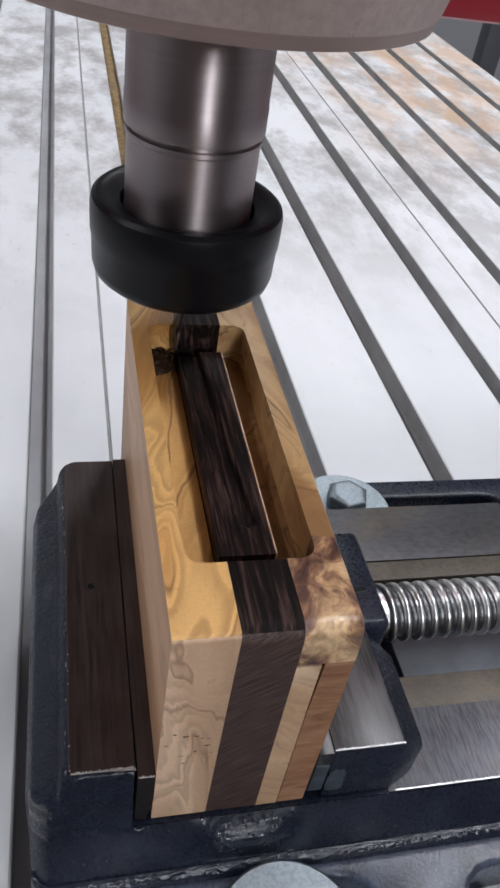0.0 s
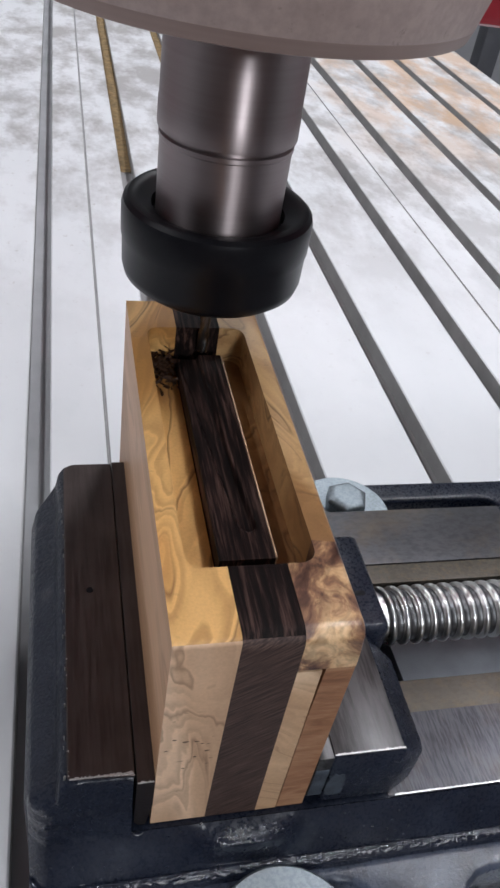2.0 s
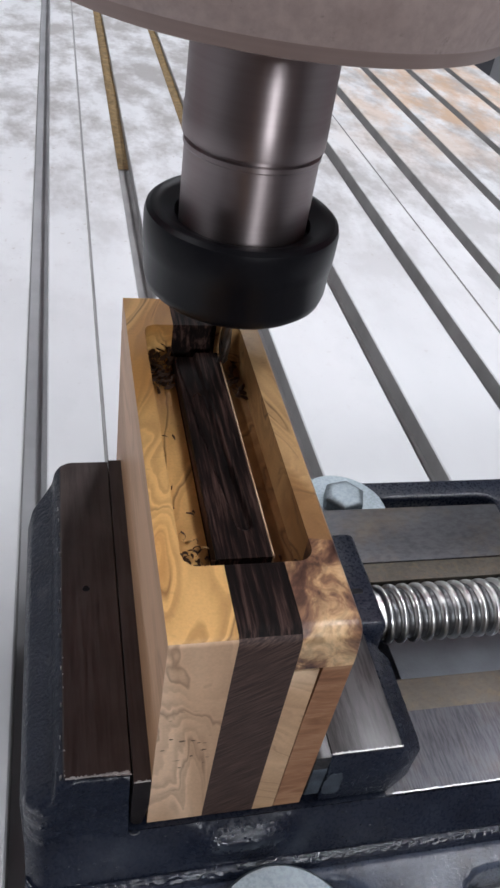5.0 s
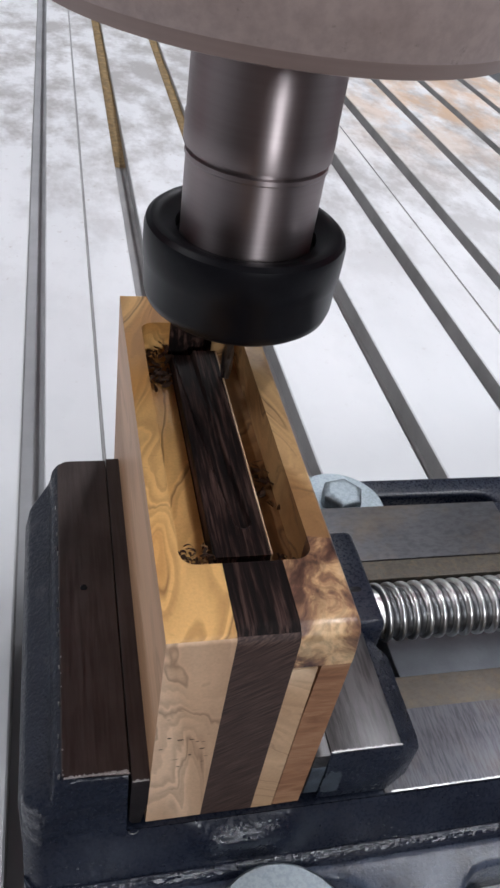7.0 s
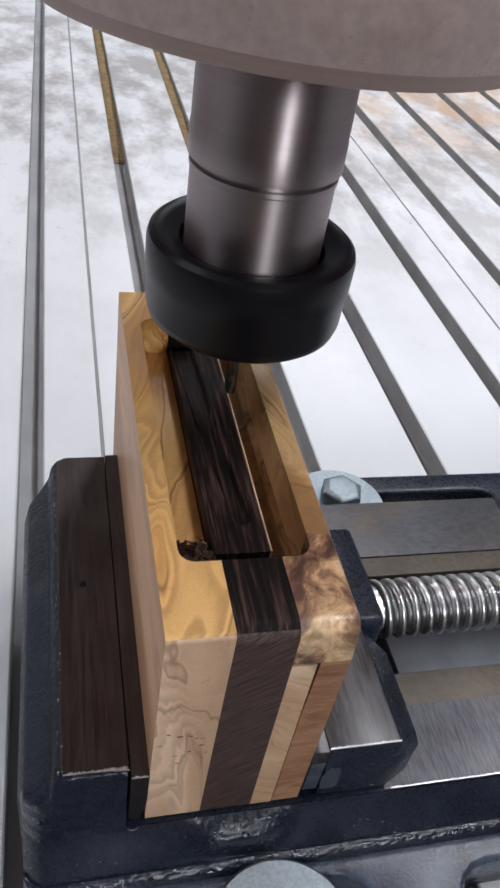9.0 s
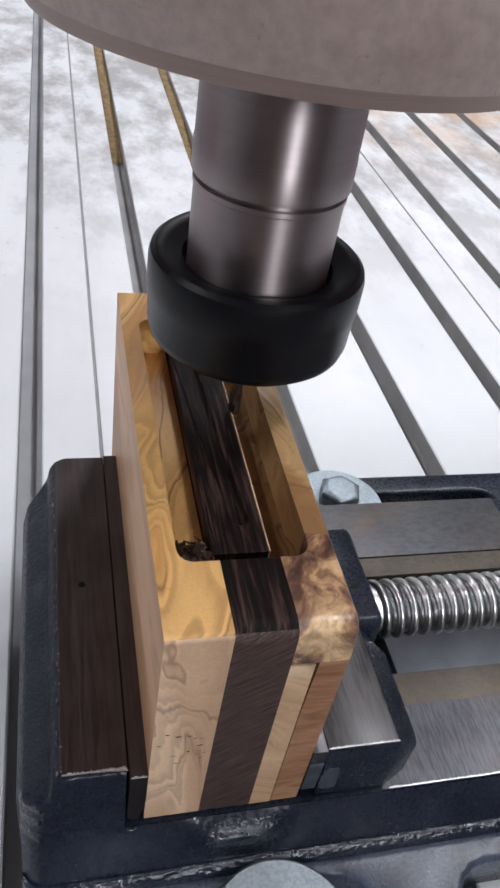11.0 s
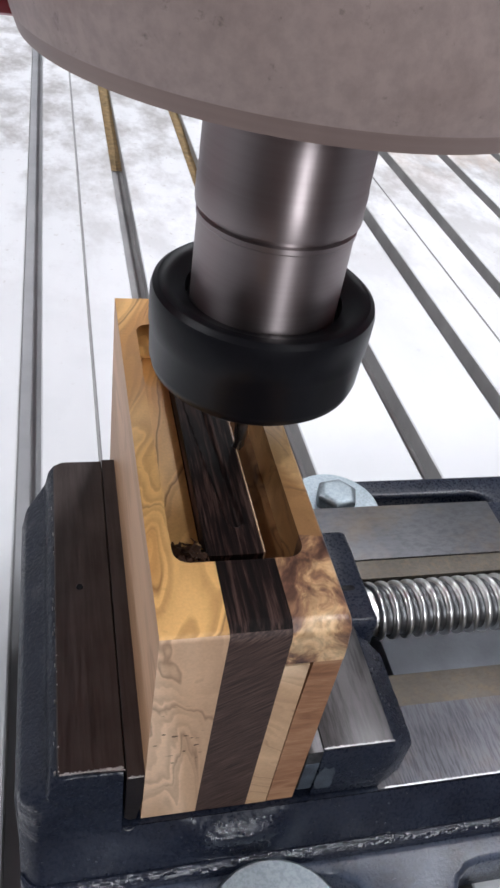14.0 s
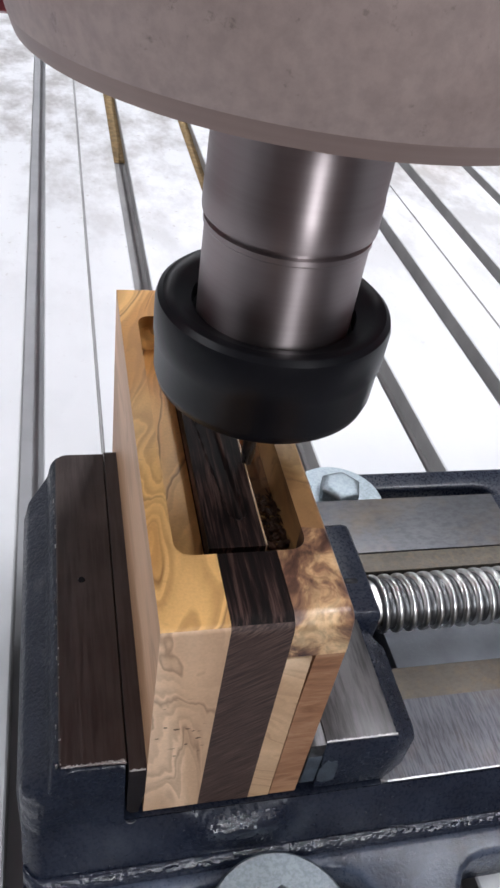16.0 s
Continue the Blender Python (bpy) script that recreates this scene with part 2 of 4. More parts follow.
def shaft_steel():
    m = Nodes("turned_shaft_steel", rough=0.24, metal=1.0)
    turn = m.noise(m.mapped((0.01, 0.01, 1)), 900, 2)
    m.color(m.ramp(turn, [(0.2, (0.335, 0.285, 0.285)), (0.8, (0.375, 0.325, 0.325))]))
    m.rough(0.42)
    tangent = m.tree.nodes.new("ShaderNodeTangent")
    tangent.direction_type, tangent.axis = "RADIAL", "Z"
    m.set(m.bsdf, "Tangent", tangent.outputs[0])
    m.set(m.bsdf, "Anisotropic", 0.88)
    m.set(m.bsdf, "Anisotropic Rotation", 0.25)
    return m.mat


SHAFT = shaft_steel()


def cast_metal():
    m = Nodes("cast_spindle_housing", rough=0.5, metal=0.25, spec=0.4)
    cloud = m.noise(m.mapped(), 28, 4)
    fine = m.noise(m.mapped(), 420, 5, 0.65)
    col = m.ramp(cloud, [(0.3, (0.38, 0.290, 0.265)), (0.7, (0.49, 0.395, 0.365))])
    col = m.mix(0.4, col, m.ramp(fine, [(0.35, 0.6), (0.62, 1.0)]), "MULTIPLY")
    pits = m.ramp(m.noise(m.mapped(loc=(0.1, 0, 0.2)), 190, 5, 0.75), [(0.62, 0.0), (0.72, 0.55)])
    m.color(m.mix(pits, col, (0.07, 0.06, 0.055)))
    m.bump(fine, 0.2, 0.0003)
    return m.mat


CAST = cast_metal()


def turned_cast():
    m = Nodes("turned_housing_chamfer", rough=0.42, metal=0.35, spec=0.4)
    turn = m.noise(m.mapped((0.02, 0.02, 1)), 900, 3)
    cloud = m.noise(m.mapped(), 40, 4)
    col = m.ramp(cloud, [(0.3, (0.27, 0.195, 0.175)), (0.7, (0.34, 0.255, 0.230))])
    m.color(m.mix(0.3, col, m.ramp(turn, [(0.3, 0.7), (0.7, 1.0)]), "MULTIPLY"))
    return m.mat


CAST_TURNED = turned_cast()


def black_rubbery(name, base, rough, fine_scale=700, bump=0.1, coat=0.0):
    m = Nodes(name, rough=rough, spec=0.18, coat=coat)
    n = m.noise(m.mapped(), fine_scale, 4)
    m.color(m.ramp(n, [(0.3, tuple(c * 0.75 for c in base)), (0.7, base)]))
    m.bump(n, bump, 0.0003)
    return m.mat


NUT_BLACK = black_rubbery("black_oxide_nut", (0.0068, 0.0068, 0.0092), 0.36, 900, 0.03)
CUTTER_STEEL = ground_steel("carbide_cutter", (0.33, 0.32, 0.32), 0.3, (1, 1, 0.1))


def black_paint(name, lump, rough, dull, mid=(0.014, 0.018, 0.031), spec=0.28):
    """Casting paint: lump sets how rough it was brushed on, dull how much grey wear shows through. On the flange, dull
    and mid carry painted sheen.
    """
    m = Nodes(name, rough=rough, spec=spec)
    lumps = m.noise(m.mapped(), 170, 4, 0.6)
    fine = m.noise(m.mapped(), 1100, 3, 0.6)
    both = m.math("ADD", lumps, m.math("MULTIPLY", fine, 0.6))
    col = m.ramp(m.noise(m.mapped(loc=(0.2, 0, 0)), 70, 5, 0.68), [(0.3, (0.008, 0.010, 0.018)), (0.58, mid), (0.75, dull)])
    m.color(col)
    m.rough(m.ramp(fine, [(0.35, rough * 0.7), (0.65, rough * 1.3)]))
    m.bump(both, lump, 0.0012)
    return m.mat


PAINT = black_paint("black_casting_paint", 0.12, 0.30, (0.032, 0.038, 0.054))
PAINT_LUMPY = black_paint("lumpy_glossy_black_paint", 0.35, 0.11, (0.026, 0.033, 0.050), spec=0.6)
# lighter copy for the flange, with the ceiling's sheen put into its colour
PAINT_FLANGE = black_paint("blue_black_paint_with_sheen", 0.16, 0.33, (0.105, 0.128, 0.178), (0.058, 0.072, 0.105), 0.45)
PAINT_WORN = black_paint("worn_rough_black_paint", 0.70, 0.45, (0.075, 0.070, 0.074))


def table_face():
    m = Nodes("pale_milled_aluminium_table", rough=0.5, metal=0.0, spec=0.5)
    y, x = m.axis("Y"), m.axis("X")
    cloud = m.noise(m.mapped((1, 0.5, 1)), 9, 4, 0.6)
    col = m.ramp(cloud, [(0.3, (0.63, 0.64, 0.65)), (0.7, (0.72, 0.72, 0.73))])
    far = m.between(y, 0.20, 0.58)
    grime = m.ramp(m.noise(m.mapped((1, 0.6, 1), loc=(3, 1, 0)), 26, 6, 0.68), [(0.42, 0.0), (0.60, 0.8)])
    col = m.mix(m.math("MULTIPLY", grime, far), col, (0.29, 0.27, 0.255))
    faint = m.ramp(m.noise(m.mapped((1, 0.8, 1), loc=(1, 7, 0)), 33, 4), [(0.55, 0.0), (0.75, 0.25)])
    col = m.mix(faint, col, (0.5, 0.52, 0.53))
    flecks = m.ramp(m.noise(m.mapped((1, 0.8, 1), loc=(2, 4, 0)), 210, 4, 0.7), [(0.62, 0.0), (0.72, 0.6)])
    col = m.mix(m.math("MULTIPLY", flecks, m.between(y, 0.10, 0.5)), col, (0.27, 0.21, 0.16))
    dust_at = m.math("MULTIPLY", m.between(y, 0.42, 0.7), m.between(x, 0.16, 0.34))
    dust = m.ramp(m.noise(m.mapped((1.2, 0.7, 1), loc=(5, 2, 0)), 17, 6, 0.7), [(0.42, 0.0), (0.58, 0.65)])
    col = m.mix(m.math("MULTIPLY", dust, dust_at), col, (0.55, 0.33, 0.17))
    m.color(col)
    fine = m.noise(m.mapped((1, 0.05, 1)), 700, 3)
    m.rough(m.ramp(cloud, [(0.3, 0.45), (0.7, 0.6)]))
    m.bump(fine, 0.06, 0.0003)
    return m.mat


TABLE = table_face()


def plain(name, base, rough=0.6, scale=12, spread=0.12, bump=0.1, metal=0.0):
    m = Nodes(name, rough=rough, metal=metal)
    n = m.noise(m.mapped(), scale, 5, 0.6)
    m.color(m.ramp(n, [(0.3, tuple(c * (1 - spread) for c in base)), (0.7, tuple(min(1.0, c * (1 + spread)) for c in base))]))
    m.bump(m.noise(m.mapped(), scale * 14, 3), bump, 0.001)
    return m.mat


# slot walls and floors: the slots' shade is put into these darker greys
SLOT = plain("shaded_slot_aluminium", (0.30, 0.295, 0.29), 0.5, 30, 0.2, 0.05)
SLOT_FLOOR = plain("shaded_slot_floor_aluminium", (0.40, 0.405, 0.415), 0.5, 20, 0.15, 0.05)
SAWDUST = plain("ochre_sawdust", (0.23, 0.155, 0.07), 0.9, 160, 0.4, 0.6)
SHAVING = plain("wenge_shaving", (0.080, 0.035, 0.018), 0.6, 900, 0.5, 0.2)
SHAVING_PALE = plain("pale_shaving", (0.5, 0.31, 0.13), 0.6, 900, 0.4, 0.2)
GREASE = plain("black_greased_steel", (0.120, 0.121, 0.126), 0.34, 300, 0.3, 0.1, 0.9)
SCUFF = plain("pale_scuffed_paint", (0.050, 0.062, 0.078), 0.45, 260, 0.5, 0.25)
RED = plain("red_machine_paint", (0.33, 0.018, 0.03), 0.35, 20, 0.12, 0.05)
WALL = plain("grey_wall_paint", (0.33, 0.335, 0.345), 0.8, 3, 0.06, 0.1)
# unseen back wall, coloured dark brown to give the shaft a dark reflection
WALL_BACK = plain("brown_reflection_wall_paint", (0.15, 0.10, 0.09), 0.8, 3, 0.1, 0.1)
FLOOR = plain("grey_floor_paint", (0.26, 0.255, 0.26), 0.6, 4, 0.12, 0.1)
DARK_STEEL = plain("dark_grey_steel_paint", (0.06, 0.062, 0.07), 0.45, 30, 0.15, 0.05)
CEIL = plain("white_ceiling_paint", (0.42, 0.42, 0.425), 0.85, 3, 0.04, 0.05)
DIFFUSER = bpy.data.materials.new("lit_diffuser")
DIFFUSER.use_nodes = True
DIFFUSER.node_tree.nodes["Principled BSDF"].inputs["Emission Color"].default_value = (0.93, 0.97, 1.0, 1)
DIFFUSER.node_tree.nodes["Principled BSDF"].inputs["Emission Strength"].default_value = 12.0

# ---- mesh helpers ----
BASE = {}


def thing(name, at, label, category, group="", kind=""):
    ob = new(name)
    ob.empty_display_size = 0.01
    ob.location = at
    BASE[ob] = Vector(at)
    return tagged(ob, label, category, group, kind)


def smooth(bm, angle=35.0):
    bmesh.ops.recalc_face_normals(bm, faces=bm.faces)
    for f in bm.faces:
        f.smooth = True
    for e in bm.edges:
        if len(e.link_faces) != 2 or e.calc_face_angle(0.0) > radians(angle):
            e.smooth = False


def part(name, bm, material, parent=None, label="", angle=35.0):
    """Links a bmesh, given in the place's own coordinates, as one mesh under its parent."""
    smooth(bm, angle)
    base = BASE.get(parent, Vector((0, 0, 0)))
    bmesh.ops.translate(bm, verts=bm.verts, vec=-base)
    data = bpy.data.meshes.new(name)
    bm.to_mesh(data)
    bm.free()
    mats = material if isinstance(material, (list, tuple)) else [material]
    for mat in mats:
        data.materials.append(mat)
    ob = new(name, data)
    ob.parent = parent
    BASE[ob] = base
    return tagged(ob, label)


def bevel_edges(bm, edges, width, seg=2):
    edges = list(edges)
    if width and edges:
        bmesh.ops.bevel(bm, geom=edges, offset=width, segments=seg, profile=0.5, affect="EDGES", clamp_overlap=True)


def box(x0, x1, y0, y1, z0, z1, bev=0.0, seg=2, bm=None):
    own = bmesh.new()
    bmesh.ops.create_cube(own, size=1.0)
    for v in own.verts:
        v.co = Vector((x0 if v.co.x < 0 else x1, y0 if v.co.y < 0 else y1, z0 if v.co.z < 0 else z1))
    bevel_edges(own, own.edges, bev, seg)
    if bm is None:
        return own
    return merge(bm, own)


def merge(bm, other):
    data = bpy.data.meshes.new("tmp")
    other.to_mesh(data)
    other.free()
    bm.from_mesh(data)
    bpy.data.meshes.remove(data)
    return bm


def prism(outline, axis, a, b, bev=0.0, seg=2):
    """A closed outline pushed from a to b along an axis: 'x' takes (y, z), 'y' takes (x, z), 'z' takes (x, y)."""
    bm = bmesh.new()

    def at(p, h):
        return {"x": (h, p[0], p[1]), "y": (p[0], h, p[1]), "z": (p[0], p[1], h)}[axis]

    low = [bm.verts.new(at(p, a)) for p in outline]
    top = [bm.verts.new(at(p, b)) for p in outline]
    bm.faces.new(low)
    bm.faces.new(top[::-1])
    n = len(outline)
    for i in range(n):
        bm.faces.new((low[i], top[i], top[(i + 1) % n], low[(i + 1) % n]))
    bmesh.ops.recalc_face_normals(bm, faces=bm.faces)
    bevel_edges(bm, bm.edges, bev, seg)
    return bm


def lathe(profile, seg=96, at=(0, 0, 0), axis="z"):
    bm = bmesh.new()
    rings = []
    for r, h in profile:
        if r < 1e-7:
            rings.append([bm.verts.new((0, 0, h))])
        else:
            rings.append([bm.verts.new((r * math.cos(2 * math.pi * k / seg), r * math.sin(2 * math.pi * k / seg), h)) for k in range(seg)])
    for p, q in zip(rings, rings[1:]):
        for k in range(seg):
            ring = [p[k % len(p)], p[(k + 1) % len(p)], q[(k + 1) % len(q)], q[k % len(q)]]
            ring = list(dict.fromkeys(ring))
            if len(ring) > 2:
                bm.faces.new(ring)
    if axis == "x":
        bmesh.ops.transform(bm, matrix=pose(0, 0, 0, 0, 90, 0), verts=bm.verts)
    bmesh.ops.translate(bm, verts=bm.verts, vec=at)
    return bm


def arc(cx, cy, r, a0, a1, n):
    return [(cx + r * math.cos(radians(a0 + (a1 - a0) * k / n)), cy + r * math.sin(radians(a0 + (a1 - a0) * k / n))) for k in range(n + 1)]


# ---- room ----
def room():
    x0, x1, y0, y1, z0, z1 = -2.6, 2.8, -2.2, 3.6, -0.9, CEILING_Z
    tagged(part("floor", box(x0, x1, y0, y1, z0 - 0.1, z0), FLOOR), "grey painted workshop floor", "floor", kind="structure")
    tagged(part("ceiling", box(x0, x1, y0, y1, z1, z1 + 0.1), CEIL), "plain white workshop ceiling", "ceiling", kind="structure")
    for name, b, mat in (("wall_north", (x0, x1, y1, y1 + 0.15, z0, z1), WALL), ("wall_west", (x0 - 0.15, x0, y0 - 0.15, y1 + 0.15, z0, z1), WALL), ("wall_east", (x1, x1 + 0.15, y0 - 0.15, y1 + 0.15, z0, z1), WALL)):
        tagged(part(name, box(*b), mat), "plain painted workshop wall", "wall", kind="structure")
    wx0, wx1, wz0, wz1 = FILL_OPENING
    south = box(x0, x1, y0 - 0.15, y0, z0, wz0)
    box(x0, x1, y0 - 0.15, y0, wz1, z1, bm=south)
    box(x0, wx0, y0 - 0.15, y0, wz0, wz1, bm=south)
    box(wx1, x1, y0 - 0.15, y0, wz0, wz1, bm=south)
    tagged(part("wall_south", south, WALL_BACK), "unseen dark brown wall behind the camera, with the fill light opening", "wall", kind="structure")
    # framed opening added round the fill light, out of view
    window = thing("fill_opening_1", ((wx0 + wx1) / 2, y0 - 0.1, wz0), "unseen framed opening added round the front fill light", "window", kind="structure")
    rim = box(wx0, wx1, y0 - 0.12, y0 - 0.07, wz0, wz0 + 0.05)
    box(wx0, wx1, y0 - 0.12, y0 - 0.07, wz1 - 0.05, wz1, bm=rim)
    for wx in (wx0, (wx0 + wx1) / 2 - 0.025, wx1 - 0.05):
        box(wx, wx + 0.05, y0 - 0.12, y0 - 0.07, wz0 + 0.0501, wz1 - 0.0501, bm=rim)
    part("fill_opening_frame", rim, CEIL, window)
    glass = bpy.data.materials.new("fill_opening_glass")
    glass.use_nodes = True
    glass.node_tree.nodes["Principled BSDF"].inputs["Transmission Weight"].default_value = 1.0
    glass.node_tree.nodes["Principled BSDF"].inputs["Roughness"].default_value = 0.02
    for wx in (wx0 + 0.0505, (wx0 + wx1) / 2 + 0.0255):
        pane = part("pane", box(wx, wx + (wx1 - wx0) / 2 - 0.0765, y0 - 0.098, y0 - 0.092, wz0 + 0.0505, wz1 - 0.0505), glass, window)
        pane.visible_shadow = False
    first = None
    for lx, ly, _ in LAMPS:
        if first is None:
            first = thing("ceiling_light", (lx, ly, CEILING_Z), "long white ceiling light with glowing diffuser", "light", "ceiling lights")
            part("frame", box(lx - 0.07, lx + 0.07, ly - 0.63, ly + 0.63, CEILING_Z - 0.05, CEILING_Z - 0.001, 0.004), CEIL, first)
            part("diffuser", box(lx - 0.05, lx + 0.05, ly - 0.6, ly + 0.6, CEILING_Z - 0.062, CEILING_Z - 0.0505, 0.003), DIFFUSER, first)
        else:
            copy_thing(first, Matrix.Translation((lx, ly, CEILING_Z)))


room()

# ---- machine table ----
PITCH, FIRST_SLOT, SLOT_W, SLOT_D = 0.0583, -0.0295, 0.0098, 0.010
TABLE_Y0, TABLE_Y1, TABLE_END = -0.085, 1.75, 0.487


def machine_table():
    table = thing("machine_table", (0, 0, -0.9), "pale slotted aluminium machine table dusted with sawdust", "table")
    k_low, k_high = -9, 8
    for k in range(k_low, k_high + 1):
        left = FIRST_SLOT + k * PITCH + SLOT_W / 2
        right = FIRST_SLOT + (k + 1) * PITCH - SLOT_W / 2
        if k == k_high:
            right = TABLE_END
        mid = FIRST_SLOT + (k + 0.5) * PITCH
        g = 0.0008
        outline = [(left, -0.0006), (left + 0.0006, 0.0)]
        if k % 4 == 0 and k != k_high:
            outline += [(mid - g, 0.0), (mid - 0.4 * g, -0.0007), (mid + 0.4 * g, -0.0007), (mid + g, 0.0)]
        outline += [(right - 0.0006, 0.0), (right, -0.0006), (right, -SLOT_D), (left, -SLOT_D)]
        bm = prism(outline, "y", TABLE_Y0, TABLE_Y1)
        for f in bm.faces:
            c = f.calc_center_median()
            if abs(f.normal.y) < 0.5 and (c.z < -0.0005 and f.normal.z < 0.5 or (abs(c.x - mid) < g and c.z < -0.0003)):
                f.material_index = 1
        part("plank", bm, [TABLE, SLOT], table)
        if k > k_low:
            c = FIRST_SLOT + k * PITCH
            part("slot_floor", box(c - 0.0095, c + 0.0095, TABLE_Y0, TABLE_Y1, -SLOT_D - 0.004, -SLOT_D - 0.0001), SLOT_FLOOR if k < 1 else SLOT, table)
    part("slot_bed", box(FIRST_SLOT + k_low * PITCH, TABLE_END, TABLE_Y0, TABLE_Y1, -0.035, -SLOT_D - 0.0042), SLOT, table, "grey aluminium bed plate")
    for x in (TABLE_END - 0.06, -0.5):
        for y in (TABLE_Y0 + 0.1, TABLE_Y1 - 0.1):
            part("leg", box(x - 0.04, x + 0.04, y - 0.04, y + 0.04, -0.9, -0.0351, 0.004), DARK_STEEL, table, "dark grey steel leg")


machine_table()


def slot_dust(k, y0, y1):
    """A low uneven bank of sawdust lying in one slot."""
    bm = bmesh.new()
    cx = FIRST_SLOT + k * PITCH
    rows = 90
    grid = []
    for j in range(rows + 1):
        y = y0 + (y1 - y0) * j / rows
        fade = min(1.0, 6.0 * j / rows + 0.1)
        line = []
        for i in range(7):
            x = cx + (i / 6 - 0.5) * (SLOT_W - 0.0004)
            z = -SLOT_D + 0.0002 + fade * (0.0055 + 0.0022 * noise.noise(Vector((x * 260, y * 120, k)))) 
            line.append(bm.verts.new((x, y, z)))
        grid.append(line)
    for p, q in zip(grid, grid[1:]):
        for i in range(6):
            bm.faces.new((p[i], p[i + 1], q[i + 1], q[i]))
    ob = part("sawdust", bm, SAWDUST, None, angle=80)
    tagged(ob, "ochre sawdust packed in a table slot", "sawdust", kind="stuff")


slot_dust(1, 0.50, 1.6)
slot_dust(2, 0.45, 1.6)


def frame_post():
    post = thing("frame_post", (0.823, 1.5, -0.9), "dark grey square steel post beyond the table", "post")
    part("column", box(0.803, 0.843, 1.48, 1.52, -0.888, 0.25, 0.003), DARK_STEEL, post)
    part("foot_plate", box(0.76, 0.886, 1.437, 1.563, -0.9, -0.8881, 0.003), DARK_STEEL, post)


frame_post()

# ---- drill press vise ----
BED_Z, JAW_Z = 0.031, 0.053


def slot_ring(outer, slots, z0, z1):
    """A flat flange with rounded slots cut through it."""
    bm = bmesh.new()
    faces = []
    loops = [outer] + slots
    for loop in loops:
        vs = [bm.verts.new((x, y, z1)) for x, y in loop]
        for i in range(len(vs)):
            faces.append(bm.edges.new((vs[i], vs[(i + 1) % len(vs)])))
    bmesh.ops.triangle_fill(bm, use_beauty=True, use_dissolve=False, edges=faces)
    top = list(bm.faces)
    made = bmesh.ops.extrude_face_region(bm, geom=top)
    bmesh.ops.translate(bm, verts=[v for v in made["geom"] if isinstance(v, bmesh.types.BMVert)], vec=(0, 0, z0 - z1))
    bmesh.ops.recalc_face_normals(bm, faces=bm.faces)
    rim = [e for e in bm.edges if len(e.link_faces) == 2 and abs(e.verts[0].co.z - z1) < 1e-6 and abs(e.verts[1].co.z - z1) < 1e-6 and e.calc_face_angle(0) > 1]
    bevel_edges(bm, rim, 0.0018, 3)
    return bm


def stadium(x0, x1, y0, y1):
    r = (y1 - y0) / 2
    cy = (y0 + y1) / 2
    return arc(x1 - r, cy, r, -90, 90, 8) + arc(x0 + r, cy, r, 90, 270, 8)


def front_wall(x0, x1):
    """The bed's front: a steep face with a swollen patch under the jaws and a rough bead where it meets the flange."""
    steep = [(-0.0012 - 0.0060 * k / 7, 0.0305 - 0.0116 * k / 7) for k in range(8)] + [(-0.0078, 0.0192), (-0.0086, 0.0190), (-0.0094, 0.0180), (-0.0103, 0.0163)]
    swollen = [(-0.0012, 0.0305), (-0.0030, 0.0299), (-0.0048, 0.0287), (-0.0061, 0.0268), (-0.0067, 0.0245), (-0.0066, 0.0214), (-0.0067, 0.0197), (-0.0071, 0.0190), (-0.0078, 0.0192), (-0.0086, 0.0190), (-0.0094, 0.0180), (-0.0103, 0.0163)]
    fine = 4
    bm = box(x0 + 0.0035, x1, -0.0010, 0.0215, 0.0, BED_Z - 0.0005)
    box(x0, x0 + 0.0034, 0.0042, 0.0215, 0.0, BED_Z - 0.0005, bm=bm)
    box(x0, x1, -0.0070, -0.0010, 0.0, 0.0150, bm=bm)
    nx = int((x1 - x0) / 0.0006)
    grid = []
    for i in range(nx + 1):
        x = x0 + (x1 - x0) * i / nx
        w = math.exp(-((x - 0.0235) / 0.0115) ** 4)
        pts = [((1 - w) * p[0] + w * q[0], (1 - w) * p[1] + w * q[1]) for p, q in zip(steep, swollen)]
        line = []
        for k in range((len(pts) - 1) * fine + 1):
            j, f = min(k // fine, len(pts) - 2), 0.0
            f = k / fine - j
            y = pts[j][0] * (1 - f) + pts[j + 1][0] * f
            z = pts[j][1] * (1 - f) + pts[j + 1][1] * f
            rough = 0.00010 + 0.00030 * w * (k < 4 * fine) + 0.00034 * (7.5 * fine < k < 10.5 * fine)
            n = 0.7 * noise.noise(Vector((x * 1250, y * 1250, z * 1250))) + 0.4 * noise.noise(Vector((x * 2600, y * 2600, z * 2600)))
            if k == 0:
                n = 0.0
            line.append(bm.verts.new((x, y - 0.5 * rough * n + 0.0040 * max(0.0, 1 - (x - x0) / 0.0048) ** 2, z + rough * n)))
        grid.append(line)
    for p, q in zip(grid, grid[1:]):
        for k in range(len(p) - 1):
            f = bm.faces.new((p[k], q[k], q[k + 1], p[k + 1]))
            c = f.calc_center_median()
            fade = math.exp(-((c.x - 0.0245) / 0.0105) ** 4 - ((k - 2.6 * fine) / (1.7 * fine)) ** 4)
            swell = 0.5 + 0.9 * noise.noise(c * 1500) < fade
            if 7.7 * fine <= k < 10.3 * fine or swell:
                f.material_index = 1
    return bm


